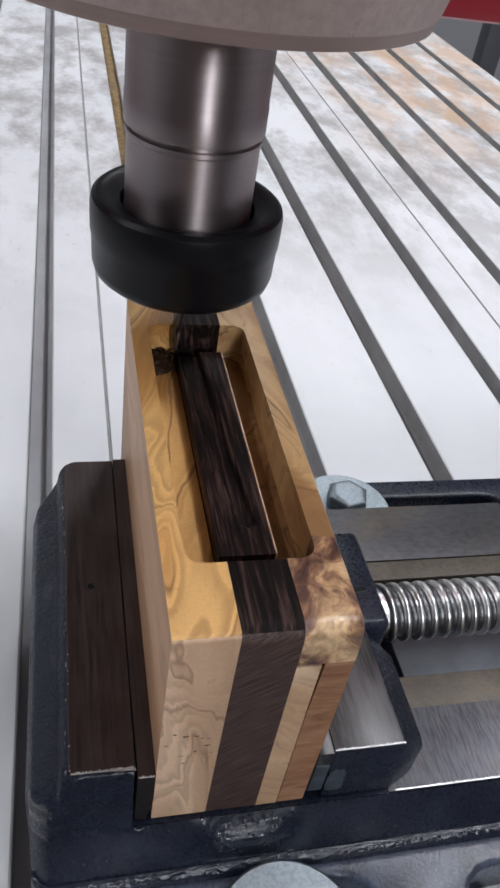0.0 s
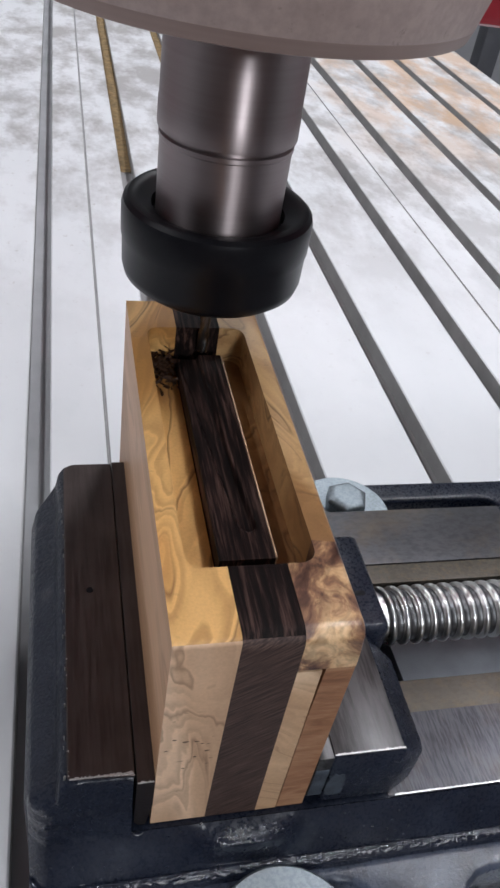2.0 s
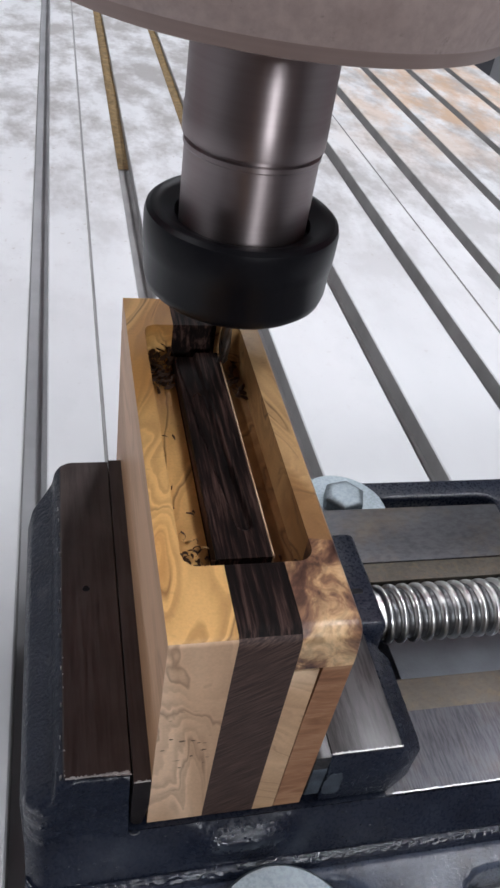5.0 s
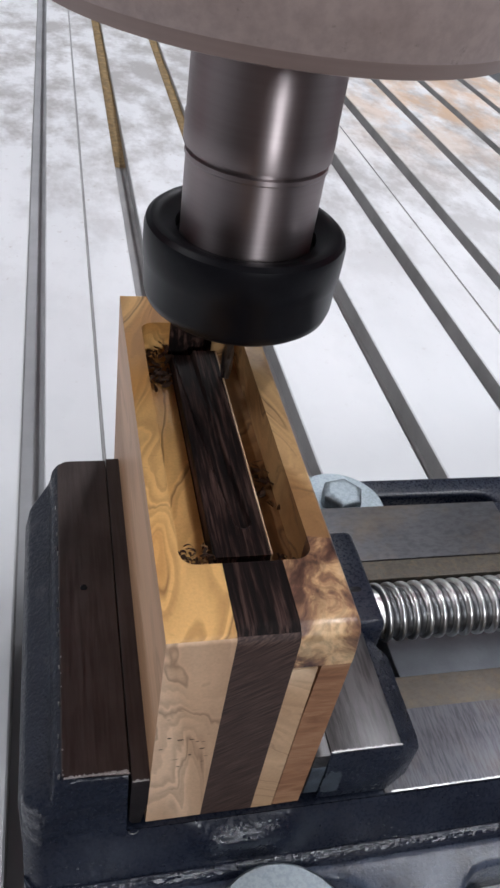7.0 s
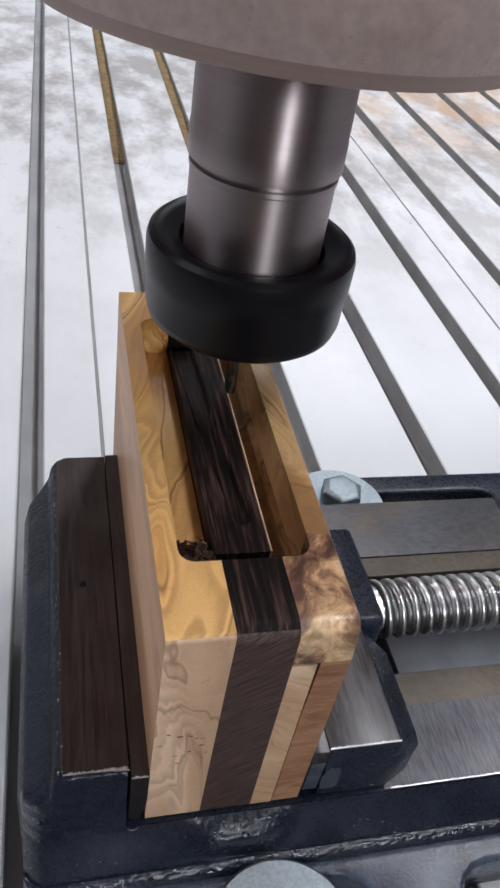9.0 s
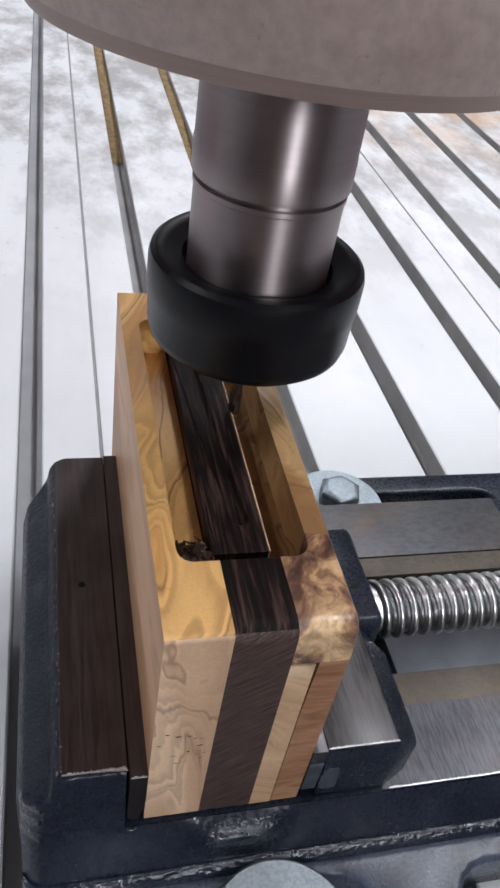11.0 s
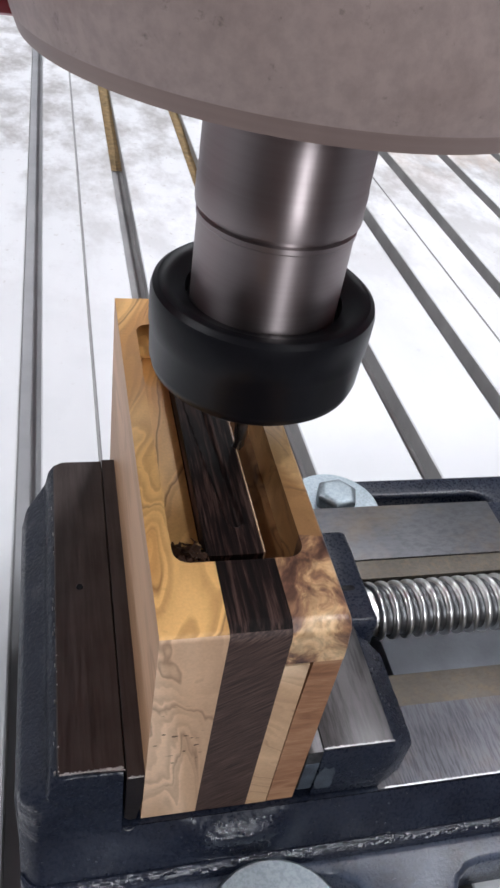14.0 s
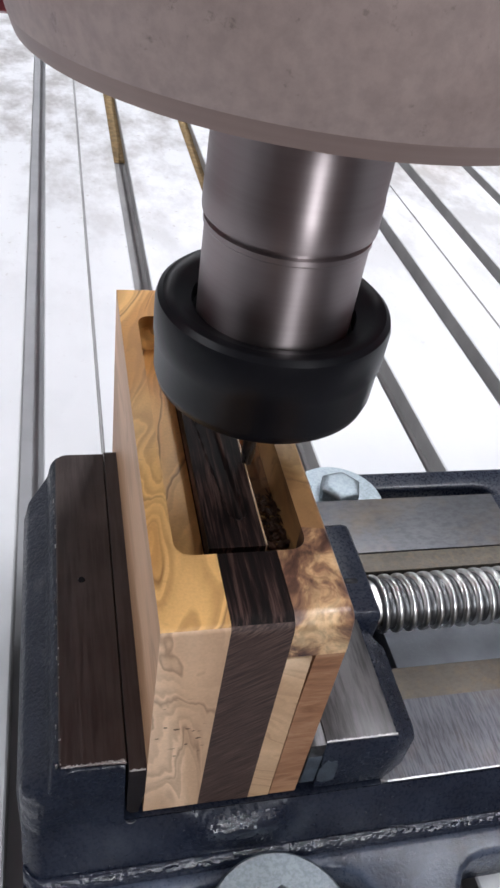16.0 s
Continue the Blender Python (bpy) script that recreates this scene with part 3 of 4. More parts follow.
def jaw_front(x0, x1, profile):
    """The rough front of the fixed jaw, which runs down into the bed without a step and rounds off at its outer edge."""
    bm = bmesh.new()
    nx, nz = 60, 50
    grid = []
    for i in range(nx + 1):
        x = x0 + (x1 - x0) * i / nx
        edge = max(0.0, 1 - (x - x0) / 0.0048)
        top = JAW_Z - 0.0014
        for (xa, za), (xb, zb) in zip(profile, profile[1:]):
            if xb <= x <= xa:
                top = za + (zb - za) * (xa - x) / (xa - xb) - 0.0002
        line = []
        for k in range(nz + 1):
            f = k / nz
            z = top * (1 - f) + 0.0290 * f
            g = (JAW_Z - z) / 0.024
            y = 0.0016 - 0.0034 * g ** 1.3 + 0.0040 * edge ** 2 - 0.0004 * noise.noise(Vector((x * 300, 2, z * 300))) - 0.00020 * noise.noise(Vector((x * 1300, 2, z * 1300)))
            if k < 4:
                y += 0.0007 * (1 - k / 4) ** 2
            line.append(bm.verts.new((x, min(y, 0.0044), z)))
        grid.append(line)
    for p, q in zip(grid, grid[1:]):
        for k in range(nz):
            bm.faces.new((p[k], q[k], q[k + 1], p[k + 1]))
    made = bmesh.ops.extrude_face_region(bm, geom=bm.faces[:])
    for q in made["geom"]:
        if isinstance(q, bmesh.types.BMVert):
            q.co.y = 0.0060
    return bm


def vise():
    v = thing("drill_press_vise", (0.06, 0.05, 0), "black cast iron vise with steel jaws bolted to the table", "vise")
    X0, X1 = -0.0288, 0.20
    # front and back flanges with bolt slots
    part("front_flange", slot_ring([(X0 + 0.001, -0.0095), (X0 + 0.001, -0.055), (X1, -0.055), (X1, -0.0095)], [stadium(-0.004, 0.057, -0.036, -0.0138), stadium(0.0785, 0.15, -0.038, -0.0168)], 0.0, 0.0165), PAINT_FLANGE, v)
    part("back_flange", slot_ring([(X0 + 0.01, 0.103), (X1 - 0.02, 0.103), (X1 - 0.02, 0.127), (X1 - 0.03, 0.133), (X0 + 0.02, 0.133), (X0 + 0.01, 0.127)], [stadium(0.07, 0.156, 0.1075, 0.1225)], 0.0, 0.013), PAINT, v)
    # bed walls: front one swells out into a foot
    part("front_wall", front_wall(X0 + 0.0005, X1), [PAINT, PAINT_LUMPY], v, "lumpy black painted front wall", angle=80)
    part("back_wall", prism([(0.0757, 0.0), (0.0757, BED_Z - 0.0005), (0.1, BED_Z - 0.0005), (0.1015, BED_Z - 0.002), (0.103, 0.012), (0.104, 0.0)], "x", X0 + 0.01, X1), PAINT, v)
    # added dark plate: stands for the gap's shade and hides the pale table
    part("gap_shade_plate", box(0.0, 0.0864, 0.0216, 0.0674, 0.0005, 0.0020, 0.0003), PAINT, v, "added dark plate for the shade under the moving jaw")
    part("channel_floor", box(0.0865, X1, 0.0216, 0.0674, 0.001, 0.0115, 0.0005), plain("grey_channel_paint", (0.30, 0.32, 0.36), 0.45, 60, 0.2, 0.1), v, "grey painted channel floor")
    part("front_rail", box(0.0612, X1 - 0.001, -0.0008, 0.0215, BED_Z - 0.0004, BED_Z, 0.0002), STEEL_BED, v, "bare machined steel rail")
    part("front_rail_lip", box(0.0, X1 - 0.002, 0.0216, 0.0325, 0.018, BED_Z - 0.0012, 0.0008), STEEL_OCHRE, v, "oily stained steel lip")
    part("back_rail", box(0.0, 0.1395, 0.0755, 0.1003, BED_Z - 0.0004, BED_Z + 0.0001, 0.0002), STEEL_STAIN, v, "brown stained steel rail")
    part("back_rail_lip", box(0.0, X1 - 0.003, 0.0675, 0.0754, 0.002, BED_Z - 0.0002, 0.0004), STEEL_OCHRE, v, "oily stained steel lip")
    # fixed jaw: casting with a lower outer ledge, bare steel top, bolted-on plate
    jaw = [(-0.0042, 0.004), (-0.0042, JAW_Z - 0.0012), (-0.0190, JAW_Z - 0.0012), (-0.0208, JAW_Z - 0.003), (-0.0215, JAW_Z - 0.0065), (-0.0245, JAW_Z - 0.0085), (-0.0275, JAW_Z - 0.0105), (-0.0290, JAW_Z - 0.016), (-0.0290, 0.008), (-0.0260, 0.004)]
    bm = prism(jaw, "y", 0.0046, 0.1055)
    for q in bm.verts:
        if q.co.x < -0.0195 and q.co.y > 0.1:
            q.co.y -= (-0.0195 - q.co.x) * 1.3
    bevel_edges(bm, [e for e in bm.edges if e.calc_face_angle(0) > 0.5], 0.0011, 2)
    part("fixed_jaw", bm, PAINT_WORN, v, "rough black painted jaw casting", angle=30)
    part("jaw_front", jaw_front(X0 + 0.0006, -0.0046, jaw[1:8]), PAINT, v, "rough black painted jaw front", angle=80)
    top = prism(arc(-0.0155, 0.1016, 0.0036, 90, 180, 6) + [(-0.0191, 0.0034), (-0.0186, 0.0027), (-0.00415, 0.0019), (-0.00415, 0.1052)], "z", JAW_Z - 0.0013, JAW_Z - 0.0004)
    bevel_edges(top, [e for e in top.edges if e.verts[0].co.z > JAW_Z - 0.0006 and e.verts[1].co.z > JAW_Z - 0.0006], 0.0003, 1)
    part("jaw_top", top, STEEL_DARK, v, "darkened bare steel jaw top")
    part("oil_hole", lathe([(0.0, 0.0003), (0.0008, 0.0003), (0.0010, 0.0)], 16, (-0.0125, 0.0545, JAW_Z - 0.00042)), NUT_BLACK, v)
    plate = [(0.0, 0.0415), (0.0, JAW_Z - 0.0005), (-0.0001, JAW_Z - 0.0004), (-0.0039, JAW_Z - 0.0004), (-0.0040, JAW_Z - 0.0005), (-0.0040, 0.0335), (-0.0030, 0.0318), (-0.0012, 0.0318)]
    part("jaw_plate", prism(plate, "y", -0.0002, 0.1056), STEEL_DARK, v, "steel jaw plate")
    # bare rim of the drain notch under the jaw plate
    rim = bmesh.new()
    rings = []
    for k in range(13):
        a = radians(180 + 15 * k)
        c = Vector((-0.0030 + 0.0011 * math.cos(a), -0.0021, 0.0318 + 0.0012 * math.sin(a)))
        out = Vector((math.cos(a), 0, math.sin(a)))
        rings.append([rim.verts.new(c + 0.00016 * (out * math.cos(b) + Vector((0, 1, 0)) * math.sin(b))) for b in (0, 1.26, 2.51, 3.77, 5.03)])
    for p, q in zip(rings, rings[1:]):
        for k in range(5):
            rim.faces.new((p[k], p[(k + 1) % 5], q[(k + 1) % 5], q[k]))
    part("notch_rim", rim, EDGE_BRIGHT, v, "bright bare metal rim", angle=80)
    # moving jaw
    mov = bmesh.new()
    out = [(0.0424, -0.0002), (0.0610, -0.0002), (0.0685, 0.0035), (0.0690, 0.0065), (0.0690, 0.030), (0.0670, 0.034), (0.0670, 0.062), (0.0615, 0.0705), (0.0424, 0.0940)]
    top_out = [(0.0424, 0.0010), (0.0608, 0.0010), (0.0612, 0.0016), (0.0608, 0.030), (0.0606, 0.034), (0.0606, 0.060), (0.0585, 0.0665), (0.0570, 0.070), (0.0424, 0.0890)]
    n = len(out)
    rings = [[mov.verts.new((x, y, z)) for x, y in pts] for pts, z in ((out, BED_Z + 0.0003), (out, JAW_Z - 0.0085), (top_out, JAW_Z - 0.0016))]
    for a, b in zip(rings, rings[1:]):
        for i in range(n):
            mov.faces.new((a[i], a[(i + 1) % n], b[(i + 1) % n], b[i]))
    mov.faces.new(rings[0][::-1])
    mov.faces.new(rings[-1])
    bmesh.ops.recalc_face_normals(mov, faces=mov.faces)
    bevel_edges(mov, [e for e in mov.edges if e.calc_face_angle(0) > 0.6], 0.0008, 2)
    part("moving_jaw", mov, PAINT, v, "black painted moving jaw casting", angle=30)
    part("moving_jaw_top", box(0.0425, 0.0605, 0.0012, 0.0349, JAW_Z - 0.0017, JAW_Z - 0.0006, 0.0003), STEEL_JAW, v, "bare milled steel jaw top")
    boss = box(0.0440, 0.0686, 0.0350, 0.0705, BED_Z + 0.0004, JAW_Z - 0.0002, 0.0022, 3)
    part("screw_boss", boss, PAINT, v, "black painted screw boss", angle=40)
    # raised black plug: its colour stands for the shade inside a slit
    part("slit_plug", prism([(0.0625 + a, 0.0475 + b) for a, b in stadium(-0.0022, 0.0022, -0.0010, 0.0010)], "z", JAW_Z - 0.0010, JAW_Z - 0.00012, 0.0002), NUT_BLACK, v, "black plug in place of a dark slit in the boss")
    part("moving_jaw_plate", box(0.0383, 0.0423, 0.0002, 0.095, BED_Z + 0.0036, JAW_Z - 0.0002, 0.0004), STEEL_JAW, v, "bright steel jaw plate")
    scuff = random.Random(3)
    ring = [(0.0448 + (0.0023 + scuff.uniform(-0.0003, 0.0003)) * math.copysign(abs(math.cos(a)) ** 0.6, math.cos(a)), 0.0400 + (0.0052 + scuff.uniform(-0.0006, 0.0006)) * math.copysign(abs(math.sin(a)) ** 0.6, math.sin(a))) for a in [2 * math.pi * k / 28 for k in range(28)]]
    part("scuff", prism(ring, "y", -0.00032, 0.0004), SCUFF, v, "pale scuffed paint")
    part("plate_scuff", box(0.0385, 0.0422, 0.00005, 0.0006, BED_Z + 0.0040, JAW_Z - 0.0055, 0.0002), SCUFF, v, "pale scuffed paint")
    # paint worn through to bright metal along the front edges
    wear = random.Random(11)

    def worn_edge(x0, x1, y, z, wide):
        bm = bmesh.new()
        n = max(6, int((x1 - x0) / 0.00022))
        rows = []
        for i in range(n + 1):
            x = x0 + (x1 - x0) * i / n
            a, b = wide * max(0.02, wear.uniform(-0.5, 1.0)), wide * max(0.02, wear.uniform(-0.5, 0.9))
            rows.append([bm.verts.new((x, y + a, z)), bm.verts.new((x, y - 0.0003, z - 0.00005)), bm.verts.new((x, y - 0.00032, z - b))])
        for p, q in zip(rows, rows[1:]):
            bm.faces.new((p[0], p[1], q[1], q[0]))
            bm.faces.new((p[1], p[2], q[2], q[1]))
        part("worn_edge", bm, EDGE_BRIGHT, v, "bright worn steel edge")

    # specks of bare metal along the jaw's outer edge
    for _ in range(26):
        y = 0.003 + 0.085 * wear.random() ** 1.7
        r = wear.uniform(0.00006, 0.00018)
        x = -0.0192 + wear.uniform(-0.0006, 0.0005)
        chip = [(x + r * wear.uniform(0.5, 1.2) * math.cos(1.05 * k), y + r * wear.uniform(0.7, 2.2) * math.sin(1.05 * k)) for k in range(6)]
        part("paint_chip", prism(chip, "z", JAW_Z - 0.0018, JAW_Z - 0.00033), EDGE_BRIGHT, v)
    worn_edge(-0.0186, -0.0046, 0.0025, JAW_Z - 0.00025, 0.00045)
    worn_edge(-0.0039, -0.0002, 0.0000, JAW_Z - 0.0003, 0.0003)
    worn_edge(0.0425, 0.0606, 0.0012, JAW_Z - 0.0004, 0.00032)
    worn_edge(0.0630, X1 - 0.002, -0.0006, BED_Z + 0.0002, 0.00028)
    # lead screw
    screw_axis = (0.0, 0.0517, 0.0350)
    turns, seg, pitch = 26, 44, 0.0044
    x_start = 0.0735
    bm = bmesh.new()
    prof = [(0.0078, 0.0), (0.0086, 0.06), (0.0090, 0.14), (0.00905, 0.25), (0.0090, 0.36), (0.0086, 0.44), (0.0078, 0.50), (0.0076, 0.56), (0.0076, 0.90), (0.0077, 0.96)]
    lines = []
    for s in range(turns * seg + 1):
        a = 2 * math.pi * s / seg
        line = []
        for r, f in prof + [(prof[0][0], 1.0)]:
            line.append(bm.verts.new((x_start + pitch * (s / seg + f), screw_axis[1] + r * math.cos(a), screw_axis[2] + r * math.sin(a))))
        lines.append(line)
    for p, q in zip(lines, lines[1:]):
        for i in range(len(prof)):
            bm.faces.new((p[i], p[i + 1], q[i + 1], q[i])).material_index = 1 if i > 5 else 0
    screw = part("lead_screw", bm, [STEEL_BRIGHT, GREASE], v, "shiny threaded steel screw", angle=75)
    part("shank", lathe([(0.0, 0.064), (0.0076, 0.064), (0.0076, 0.0750), (0.0, 0.0750)], 32, (0, screw_axis[1], screw_axis[2]), "x"), STEEL_BRIGHT, screw)
    part("core", lathe([(0.0, 0.075), (0.0065, 0.075), (0.0065, 0.195), (0.0, 0.195)], 32, (0, screw_axis[1], screw_axis[2]), "x"), STEEL_BRIGHT, screw)
    part("end_block", box(0.19, 0.2, 0.0216, 0.0674, 0.0116, 0.046, 0.002), PAINT, v)


vise()


def clamp_bolt(x, y, z, turn, label):
    bolt = thing("clamp_bolt", (x, y, z), label, "bolt", "vise clamp bolts")
    part("washer", lathe([(0.0065, 0.0), (0.0178, 0.0), (0.0184, 0.0005), (0.0184, 0.0018), (0.0178, 0.0024), (0.0068, 0.0024), (0.0065, 0.002), (0.0065, 0.0)], 64, (x, y, z)), ZINC, bolt)
    part("small_washer", lathe([(0.0062, 0.0025), (0.0108, 0.0025), (0.0112, 0.0030), (0.0108, 0.0043), (0.0062, 0.0043), (0.0062, 0.0025)], 48, (x, y, z)), ZINC, bolt)
    hexa = [(x + 0.0085 * math.cos(radians(60 * k + turn)), y + 0.0085 * math.sin(radians(60 * k + turn))) for k in range(6)]
    head = prism(hexa, "z", z + 0.0044, z + 0.0105)
    bevel_edges(head, [e for e in head.edges if min(q.co.z for q in e.verts) > z + 0.01], 0.0027, 5)
    bevel_edges(head, [e for e in head.edges if abs(e.verts[0].co.z - e.verts[1].co.z) > 0.003], 0.0013, 3)
    part("head", head, ZINC, bolt)
    part("shank", lathe([(0.0, -z + 0.0005), (0.0045, -z + 0.0005), (0.0045, 0.0044), (0.0, 0.0044)], 20, (x, y, z)), ZINC, bolt)


clamp_bolt(0.0865, 0.1165, 0.0131, 12, "zinc plated hex bolt with wide washer behind the vise")
clamp_bolt(0.0305, -0.0272, 0.0168, 25, "zinc plated hex bolt with wide washer before the vise")

# ---- laminated wood block ----
TOP, W_BOX, L_BOX = 0.103, 0.038, 0.121
PX0, PX1, PY0, PY1 = 0.0048, 0.0325, 0.0180, 0.1068
POCKET_Z = TOP - 0.0115
CX0, CX1 = 0.0132, 0.0258


def board(x0, x1, z0, pocket, nose=0.0022):
    """A board of the block with its share of the pocket cut out from above."""
    bm = bmesh.new()
    if pocket is None:
        return box(x0, x1, 0.0, L_BOX, z0, TOP)
    p0, p1 = pocket
    r = 0.0035
    # outline of the pocket's share, with rounded inner corners where the board holds them
    low = arc(p0 + r, PY0 + r, r, 180, 270, 5) if p0 > x0 + 1e-6 else [(p0, PY0)]
    low2 = arc(p1 - r, PY0 + r, r, 270, 360, 5) if p1 < x1 - 1e-6 else [(p1, PY0)]
    high = arc(p1 - r, PY1 - r, r, 0, 90, 5) if p1 < x1 - 1e-6 else [(p1, PY1)]
    high2 = arc(p0 + r, PY1 - r, r, 90, 180, 5) if p0 > x0 + 1e-6 else [(p0, PY1)]
    if p0 > x0 + 1e-6 and p1 >= x1 - 1e-6:      # open on the right
        ring = [(x0, 0.0), (x1, 0.0), (p1, PY0)] + list(reversed(low)) + list(reversed(high2)) + [(p1, PY1), (x1, L_BOX), (x0, L_BOX)]
        shapes = [ring]
    elif p1 < x1 - 1e-6 and p0 <= x0 + 1e-6:    # open on the left
        ring = [(x0, 0.0), (x1, 0.0), (x1, L_BOX), (x0, L_BOX), (x0, PY1)] + list(reversed(high)) + list(reversed(low2)) + [(x0, PY0)]
        shapes = [ring]
    else:                                       # cut right across
        shapes = [[(x0, 0.0), (x1, 0.0), (x1, PY0), (x0, PY0)], [(x0, PY1), (x1, PY1), (x1, L_BOX), (x0, L_BOX)]]
    for ring in shapes:
        own = prism(ring, "z", POCKET_Z, TOP)
        # rounded front top edge
        bevel_edges(own, [e for e in own.edges if all(q.co.y < 1e-6 and q.co.z > TOP - 1e-6 for q in e.verts)], nose, 6)
        merge(bm, own)
    if z0 < POCKET_Z - 1e-6:
        box(x0, x1, 0.0, L_BOX, z0, POCKET_Z, bm=bm)
    return bm


def end_grain(bm):
    """Slot 1 goes to the sawn front end, slot 2 to the outer left side."""
    bmesh.ops.recalc_face_normals(bm, faces=bm.faces)
    for f in bm.faces:
        c = f.calc_center_median()
        if f.normal.y < -0.7 and c.y < 0.004:
            f.material_index = 1
        elif f.normal.x < -0.9 and c.x < 0.001:
            f.material_index = 2
    return bm


def ridge_mesh(x0, x1, y0, y1, z1):
    """The ridge with the shallow round-ended trough that an earlier cut left along its top, and torn fibres."""
    bm = bmesh.new()
    nx, ny = 30, 110
    grid = []
    for j in range(ny + 1):
        y = y0 + (y1 - y0) * j / ny
        f = (y - 0.0345) / (y1 - 0.0345)
        mid = 0.0216 - 0.0052 * max(0.0, f) ** 0.8
        line = []
        for i in range(nx + 1):
            x = x0 + (x1 - x0) * i / nx
            d = math.hypot(x - mid, min(0.0, y - 0.0352)) / (0.0017 + 0.0012 * max(0.0, f))
            dip = 0.0016 * max(0.0, min(1.0, (1.12 - d) / 0.25))
            torn = 0.00012 * noise.noise(Vector((x * 2600, y * 150, 3)))
            inner = 0.0 if i in (0, nx) or j == 0 else 1.0
            line.append(bm.verts.new((x, y, z1 - inner * (dip - torn))))
        grid.append(line)
    for p, q in zip(grid, grid[1:]):
        for i in range(nx):
            bm.faces.new((p[i], p[i + 1], q[i + 1], q[i]))
    made = bmesh.ops.extrude_face_region(bm, geom=bm.faces[:])
    for q in made["geom"]:
        if isinstance(q, bmesh.types.BMVert):
            q.co.z = POCKET_Z + 0.00005
    return bm


def wood_block():
    b = thing("wood_block", (0.019, 0.06, BED_Z), "laminated olive and wenge wood block with milled pocket in the vise", "wood block")
    part("olive_board", end_grain(board(0.0, CX0, BED_Z + 0.0003, (PX0, CX0), 0.0014)), [OLIVE, OLIVE_END, OLIVE_SIDE], b, "golden olive wood board")
    part("wenge_board", end_grain(board(CX0, CX1, BED_Z + 0.0003, (CX0, CX1), 0.0036)), [WENGE, WENGE_END], b, "dark wenge middle board")
    cap_z = POCKET_Z
    cap = board(CX1, W_BOX, POCKET_Z, (CX1, PX1), 0.0032)
    bevel_edges(cap, [e for e in cap.edges if all(q.co.x > W_BOX - 1e-6 and q.co.z > TOP - 0.004 for q in e.verts) and e.calc_face_angle(0) > 0.5], 0.0009, 3)
    bmesh.ops.bisect_plane(cap, geom=cap.verts[:] + cap.edges[:] + cap.faces[:], plane_co=(0, 0.0292, 0), plane_no=(0.16, 1, 0))
    for f in cap.faces:
        if f.calc_center_median().y < 0.0290:
            f.material_index = 1
    part("burl_board", cap, [OLIVE_RIGHT, BURL], b, "figured olive burl board")
    part("pocket_floor", box(CX1, W_BOX, 0.0162, L_BOX, TOP - 0.016, POCKET_Z - 0.00005), OLIVE_SHADED, b, "olive pocket floor with its shade in the colour")
    step = [(0.0, BED_Z + 0.0003), (0.0, cap_z - 0.0006), (0.016, cap_z - 0.0006), (0.016, TOP - 0.0161), (L_BOX, TOP - 0.0161), (L_BOX, BED_Z + 0.0003)]
    part("pale_strip", prism(step, "x", CX1, 0.03105), OLIVE_PALE, b, "pale olive strip")
    # the brown strip has shrunk away from the pale one towards its top
    lean = [(0.0313, BED_Z + 0.0003), (W_BOX, BED_Z + 0.0003), (W_BOX, cap_z - 0.0001), (0.0318, cap_z - 0.0001), (0.0316, cap_z - 0.008), (0.0313, cap_z - 0.020)]
    brown = prism(lean, "y", 0.0001, 0.016)
    box(0.0313, W_BOX, 0.016, L_BOX, BED_Z + 0.0003, TOP - 0.0161, bm=brown)
    part("brown_strip", brown, BROWN, b, "reddish brown wood strip")
    ridge_top = TOP - 0.0065
    part("ridge", ridge_mesh(CX0 + 0.0002, 0.0260, 0.0250, 0.1025, ridge_top), WENGE, b, "dark wenge ridge left standing in the pocket", angle=50)
    part("sliver", box(0.0261, 0.0264, 0.0252, 0.1020, POCKET_Z, ridge_top + 0.0001), OLIVE_PALE, b, "thin pale wood sliver")


wood_block()


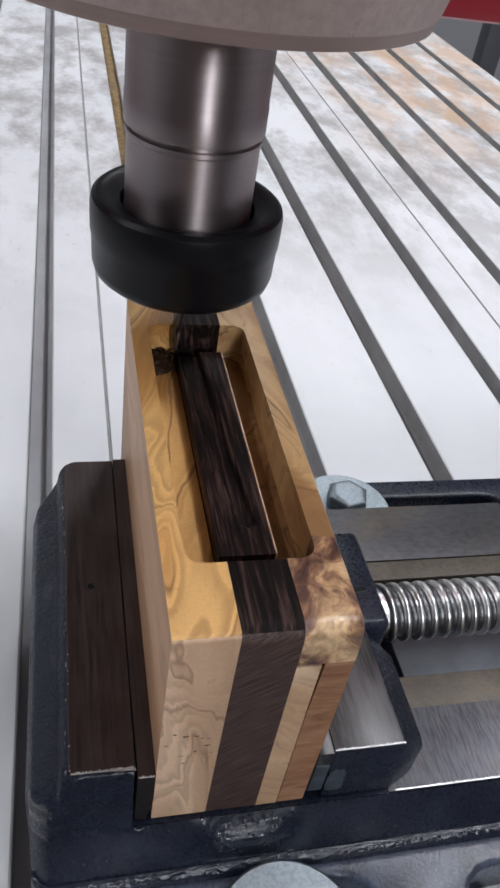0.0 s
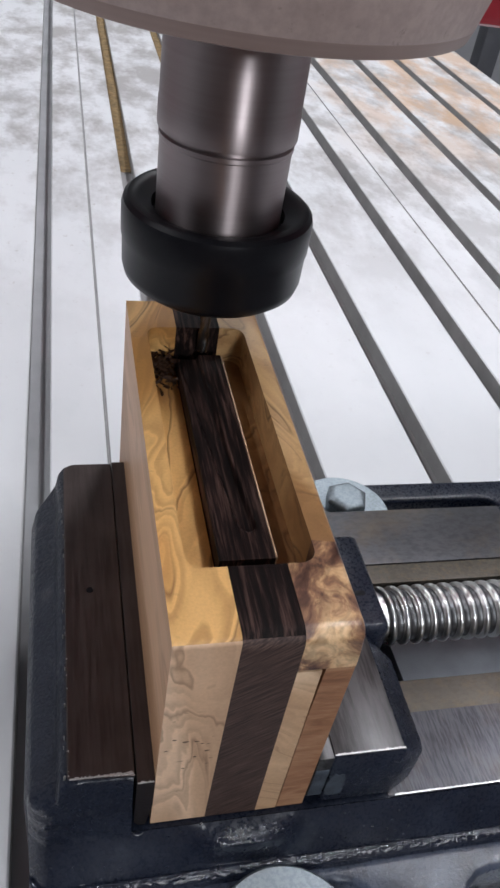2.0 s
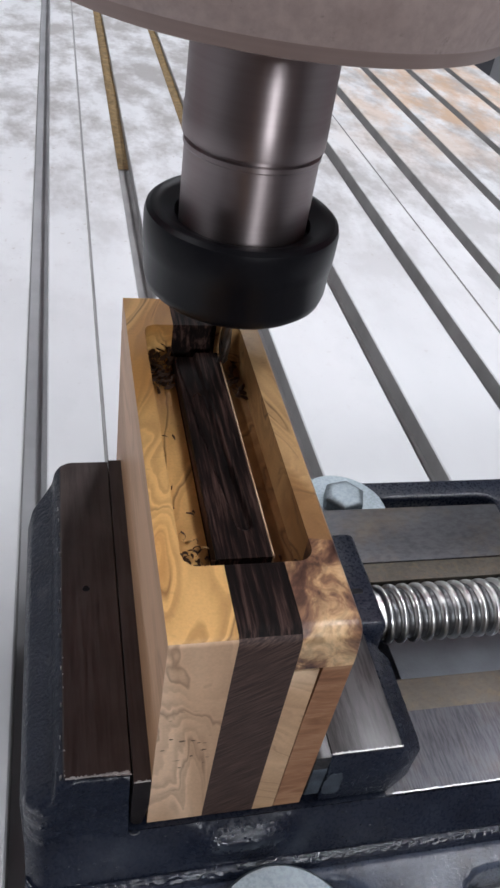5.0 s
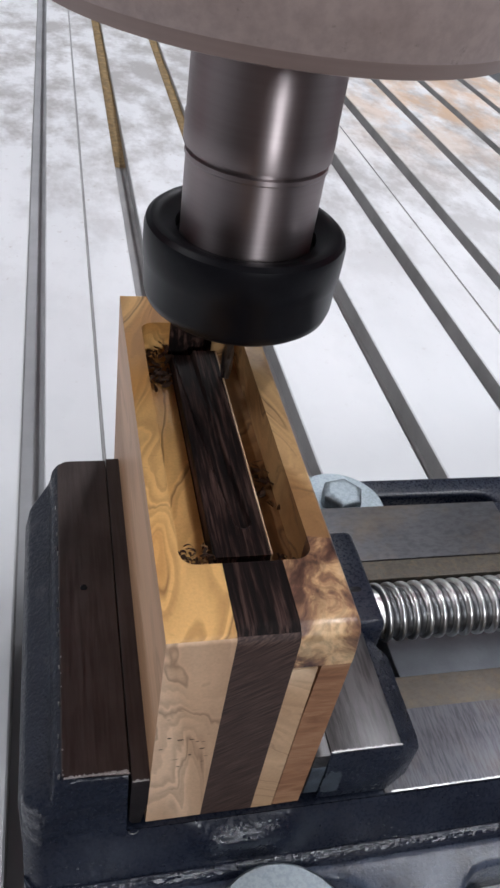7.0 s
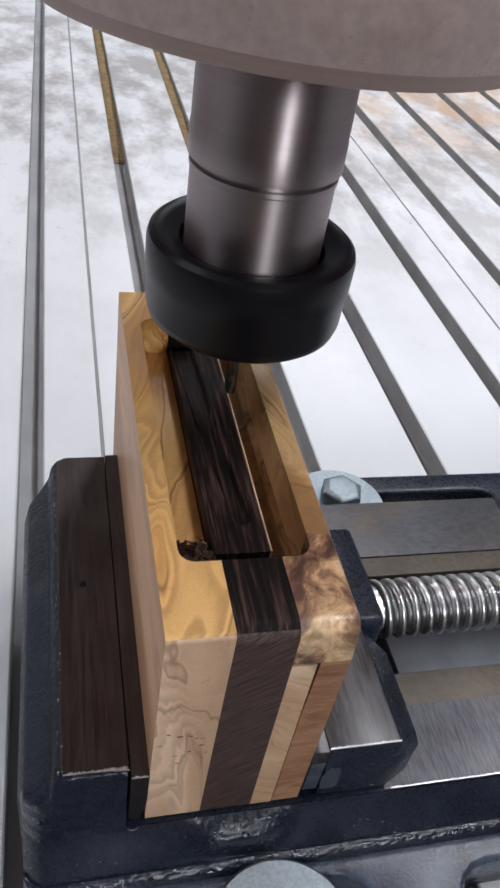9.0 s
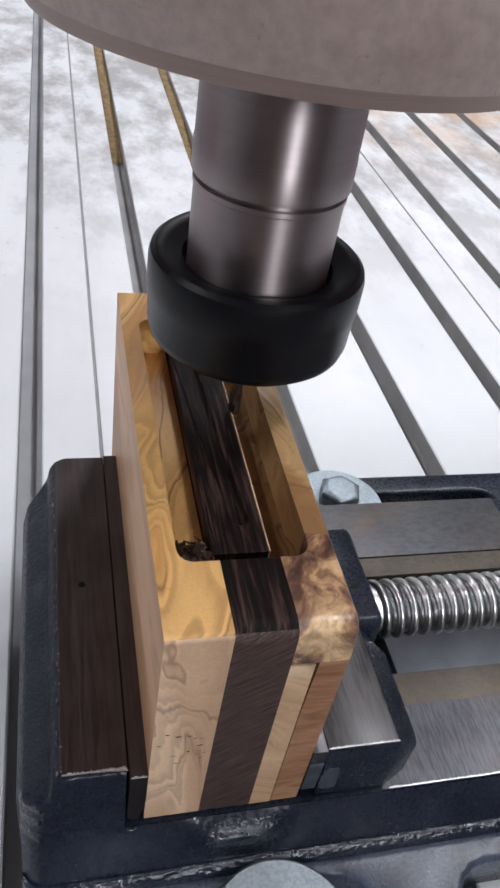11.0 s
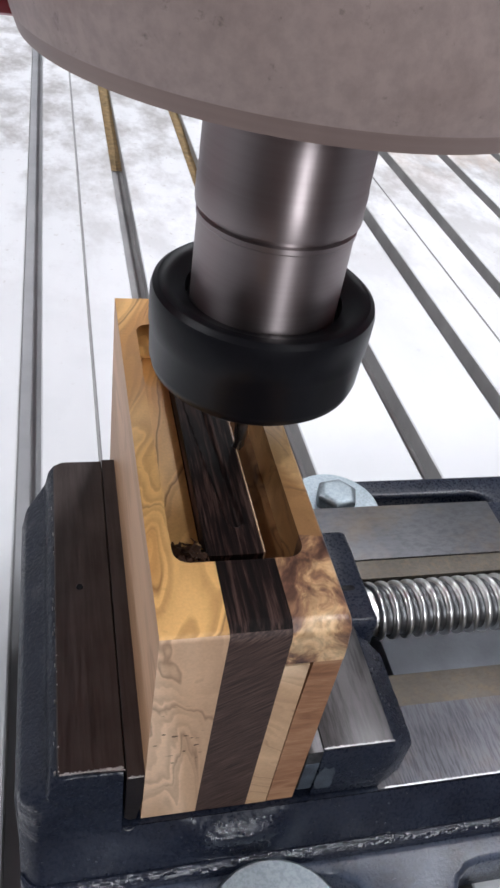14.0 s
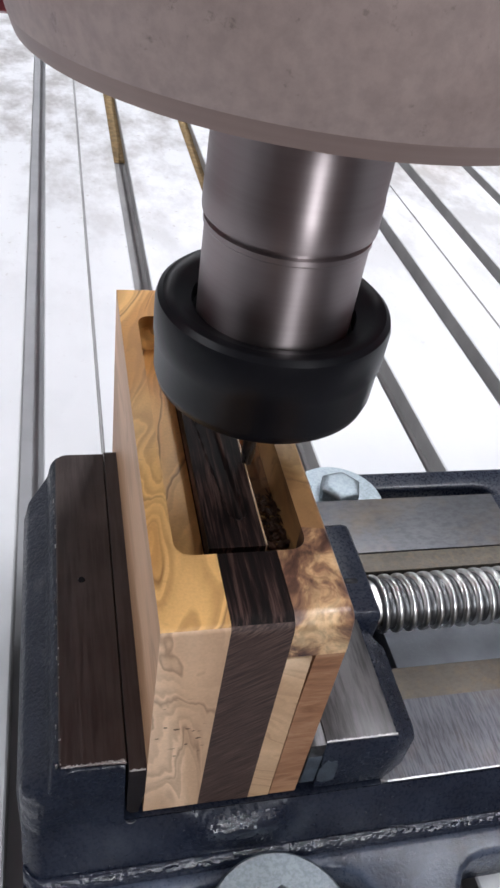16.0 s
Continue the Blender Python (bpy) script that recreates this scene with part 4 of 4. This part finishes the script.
# ---- spindle ----
def spindle():
    s = thing("milling_spindle", (0.0, 0.0, TOP), "grey milling spindle with steel nose and black collet nut", "spindle")
    z = TOP
    shell = lathe([(0.0, z + 0.0872), (0.0165, z + 0.0872), (0.030, z + 0.0864), (0.0478, z + 0.0858), (0.0490, z + 0.0862), (0.0499, z + 0.0888), (0.0512, z + 0.0935), (0.0516, z + 0.0955), (0.0516, z + 0.34), (0.0, z + 0.34)], 128)
    for f in shell.faces:
        if f.calc_center_median().z < z + 0.0880:
            f.material_index = 1
    part("housing", shell, [CAST, CAST_TURNED], s, "grey cast metal spindle housing")
    part("nose", lathe([(0.0, z + 0.030), (0.0160, z + 0.0300), (0.0162, z + 0.0542), (0.0165, z + 0.0546), (0.0165, z + 0.0556), (0.0156, z + 0.0558), (0.0156, z + 0.0568), (0.0169, z + 0.0570), (0.0170, z + 0.0576), (0.0170, z + 0.0632), (0.01685, z + 0.0635), (0.01685, z + 0.0850), (0.0158, z + 0.0852), (0.0158, z + 0.0873), (0.0, z + 0.0873)], 96), SHAFT, s, "turned steel spindle nose")
    nut = part("collet_nut", lathe([(0.0030, z + 0.0172), (0.0190, z + 0.0172), (0.0216, z + 0.0176), (0.0234, z + 0.0192), (0.0240, z + 0.0214), (0.0242, z + 0.0290), (0.0245, z + 0.0296), (0.0246, z + 0.0330), (0.0246, z + 0.0368), (0.0242, z + 0.0383), (0.0231, z + 0.0392), (0.0216, z + 0.0393), (0.0202, z + 0.0386), (0.0172, z + 0.0374), (0.0168, z + 0.0345), (0.0161, z + 0.0342), (0.0161, z + 0.0250), (0.0030, z + 0.0250), (0.0030, z + 0.0172)], 96), NUT_BLACK, s, "black round collet nut")
    bm = bmesh.new()
    seg, steps = 24, 30
    rings = []
    for j in range(steps + 1):
        h = j / steps
        zz = z - 0.0066 + h * 0.0288
        ring = []
        for k in range(seg):
            a = 2 * math.pi * k / seg
            flute = 0.0 if h > 0.55 else 0.00045 * max(0.0, math.cos(2 * (a - h * 9.0)))
            r = 0.0016 - flute
            ring.append(bm.verts.new((r * math.cos(a), r * math.sin(a), zz)))
        rings.append(ring)
    for p, q in zip(rings, rings[1:]):
        for k in range(seg):
            bm.faces.new((p[k], p[(k + 1) % seg], q[(k + 1) % seg], q[k]))
    bm.faces.new(rings[0][::-1])
    bm.faces.new(rings[-1])
    cutter = part("cutter", bm, CUTTER_STEEL, s, "slim fluted carbide cutter", angle=60)
    plate = box(-0.20, 0.28, 0.032, 0.055, z + 0.0785, z + 0.62, 0.003)
    part("mounting_plate", plate, RED, s, "red painted mounting plate")
    part("clamp", box(-0.035, 0.035, 0.0, 0.0325, z + 0.12, z + 0.30, 0.003), RED, s)
    return s, nut, cutter


SPINDLE, NUT, CUTTER = spindle()


# ---- wood shavings ----
def shaving(length, width, turns, radius, mat):
    bm = bmesh.new()
    n = 14
    rows = []
    for i in range(n + 1):
        f = i / n
        a = turns * 2 * math.pi * f
        r = radius * (1 - 0.35 * f)
        w = width * (0.5 + 0.5 * math.sin(math.pi * min(1.0, 0.15 + f)))
        c = Vector((r * math.cos(a), f * length, radius + r * math.sin(a)))
        rows.append([bm.verts.new(c + Vector((0, -w / 2, 0))), bm.verts.new(c + Vector((0.00008, w / 2, 0.0001)))])
    for p, q in zip(rows, rows[1:]):
        bm.faces.new((p[0], p[1], q[1], q[0]))
    bmesh.ops.solidify(bm, geom=bm.faces[:], thickness=0.00012)
    ob = part("wood_shaving", bm, mat, None, angle=60)
    return tagged(ob, "small curled wood shaving lying in the pocket", "shaving", "shavings in the pocket")


SHAVINGS = []
rng = random.Random(5)


def corner(kind):
    """A resting place in one part of the pocket."""
    u = rng.random()
    if kind == "far_left":
        return (rng.uniform(0.0058, 0.0126), 0.1062 - 0.0075 * u, POCKET_Z + 0.0001 + rng.random() * 0.0022 * (1 - u))
    if kind == "far_spread":
        return (rng.uniform(0.0058, 0.0128), 0.1062 - 0.0165 * u, POCKET_Z + 0.0001 + rng.random() * 0.0030 * (1 - u))
    if kind == "left_floor":
        return (rng.uniform(0.0062, 0.0118), rng.uniform(0.026, 0.045) if u < 0.75 else rng.uniform(0.05, 0.075), POCKET_Z + 0.0001)
    if kind == "heap":
        return (rng.uniform(0.0060, 0.0126), 0.0192 + 0.0115 * u, POCKET_Z + 0.0002 + rng.random() * 0.0090 * (1 - 0.85 * u))
    if kind == "near_right":
        return (rng.uniform(0.0272, 0.0315), 0.0192 + 0.009 * u, POCKET_Z + 0.0002 + rng.random() * 0.0060 * (1 - 0.85 * u))
    if kind == "trough":
        return (rng.uniform(0.0100, 0.0300), rng.uniform(0.0190, 0.0243), POCKET_Z + 0.0002 + rng.random() * 0.0022)
    return (rng.uniform(0.0274, 0.0318), kind + rng.uniform(-0.008, 0.008), POCKET_Z + 0.0001 + rng.random() * 0.0006)


for i in range(225):
    fine = i >= 110
    if fine:
        ob = shaving(rng.uniform(0.0004, 0.0014), rng.uniform(0.0014, 0.0029), rng.uniform(0.1, 0.3), rng.uniform(0.0007, 0.0014), SHAVING)
    else:
        ob = shaving(rng.uniform(0.0006, 0.0026), rng.uniform(0.0004, 0.0009), rng.uniform(0.3, 0.95), rng.uniform(0.0004, 0.0009), SHAVING if i % 8 else SHAVING_PALE)
    if i < 14:          # drift along the left floor first
        stops = [(rng.uniform(2.2, 3.4), corner("left_floor")), (rng.uniform(4.6, 5.6), corner("heap")), (rng.uniform(15.05, 15.28), corner("trough"))]
    elif i < 80:        # the heap, swept away near the end
        stops = [(rng.uniform(3.0, 6.2), corner("heap")), (rng.uniform(15.05, 15.28), corner("trough") if i % 2 else corner(0.033))]
    elif i < 110:       # the smaller heap across the ridge
        stops = [(rng.uniform(4.2, 6.6), corner("near_right")), (rng.uniform(8.55, 8.8), corner("heap")), (rng.uniform(15.05, 15.28), corner(0.030))]
    elif i < 200:       # dark bits that spread over the far corner, wide to stand for its shade too
        stops = [(rng.uniform(0.9, 2.8), corner("far_spread")), (rng.uniform(8.55, 8.75), corner("heap")), (rng.uniform(15.05, 15.28), corner(0.034) if i % 3 else corner("trough"))]
    else:               # bits pushed along before the cutter
        stops = [(rng.uniform(3.4, 4.1), corner(0.094)), (rng.uniform(5.2, 5.9), corner(0.068)), (rng.uniform(6.4, 6.8), corner(0.050)), (rng.uniform(7.4, 7.9), corner("near_right")),
                 (rng.uniform(8.55, 8.8), corner("heap")), (rng.uniform(15.05, 15.28), corner(0.036))]
    SHAVINGS.append((ob, corner("far_left"), stops, [rng.uniform(-25, 25), rng.uniform(-25, 25), rng.uniform(0, 360)]))


# ---- motion of things ----
def spindle_at(t):
    if t < 3.5:
        return 0.0131 + (0.0269 - 0.0131) * t / 3.5, 0.1052
    return 0.0270, 0.1052 - 0.0527 * (t - 3.5) / 12.5


def motions():
    times = [0.5 * k for k in range(33)] + [3.4, 3.6]
    walk(SPINDLE, [(t, pose(*spindle_at(t), TOP)) for t in sorted(times)])
    spin = [(0.1 * k, pose(0, 0, 0, 0, 0, -80 * k)) for k in range(161)]
    walk(NUT, spin)
    walk(CUTTER, spin)
    for ob, start, stops, (rx, ry, rz) in SHAVINGS:
        rows, here = [(0, pose(*start, rx, ry, rz))], start
        for t, there in stops:
            mid = [(c + d) / 2 for c, d in zip(here, there)]
            rows += [(t, pose(*here, rx, ry, rz)), (t + 0.1, pose(mid[0], mid[1], max(here[2], there[2]) + 0.002, rx + 40, ry, rz + 30)), (t + 0.2, pose(*there, rx, ry, rz + 50))]
            here, rz = there, rz + 50
        walk(ob, rows + [(16, rows[-1][1])])


motions()
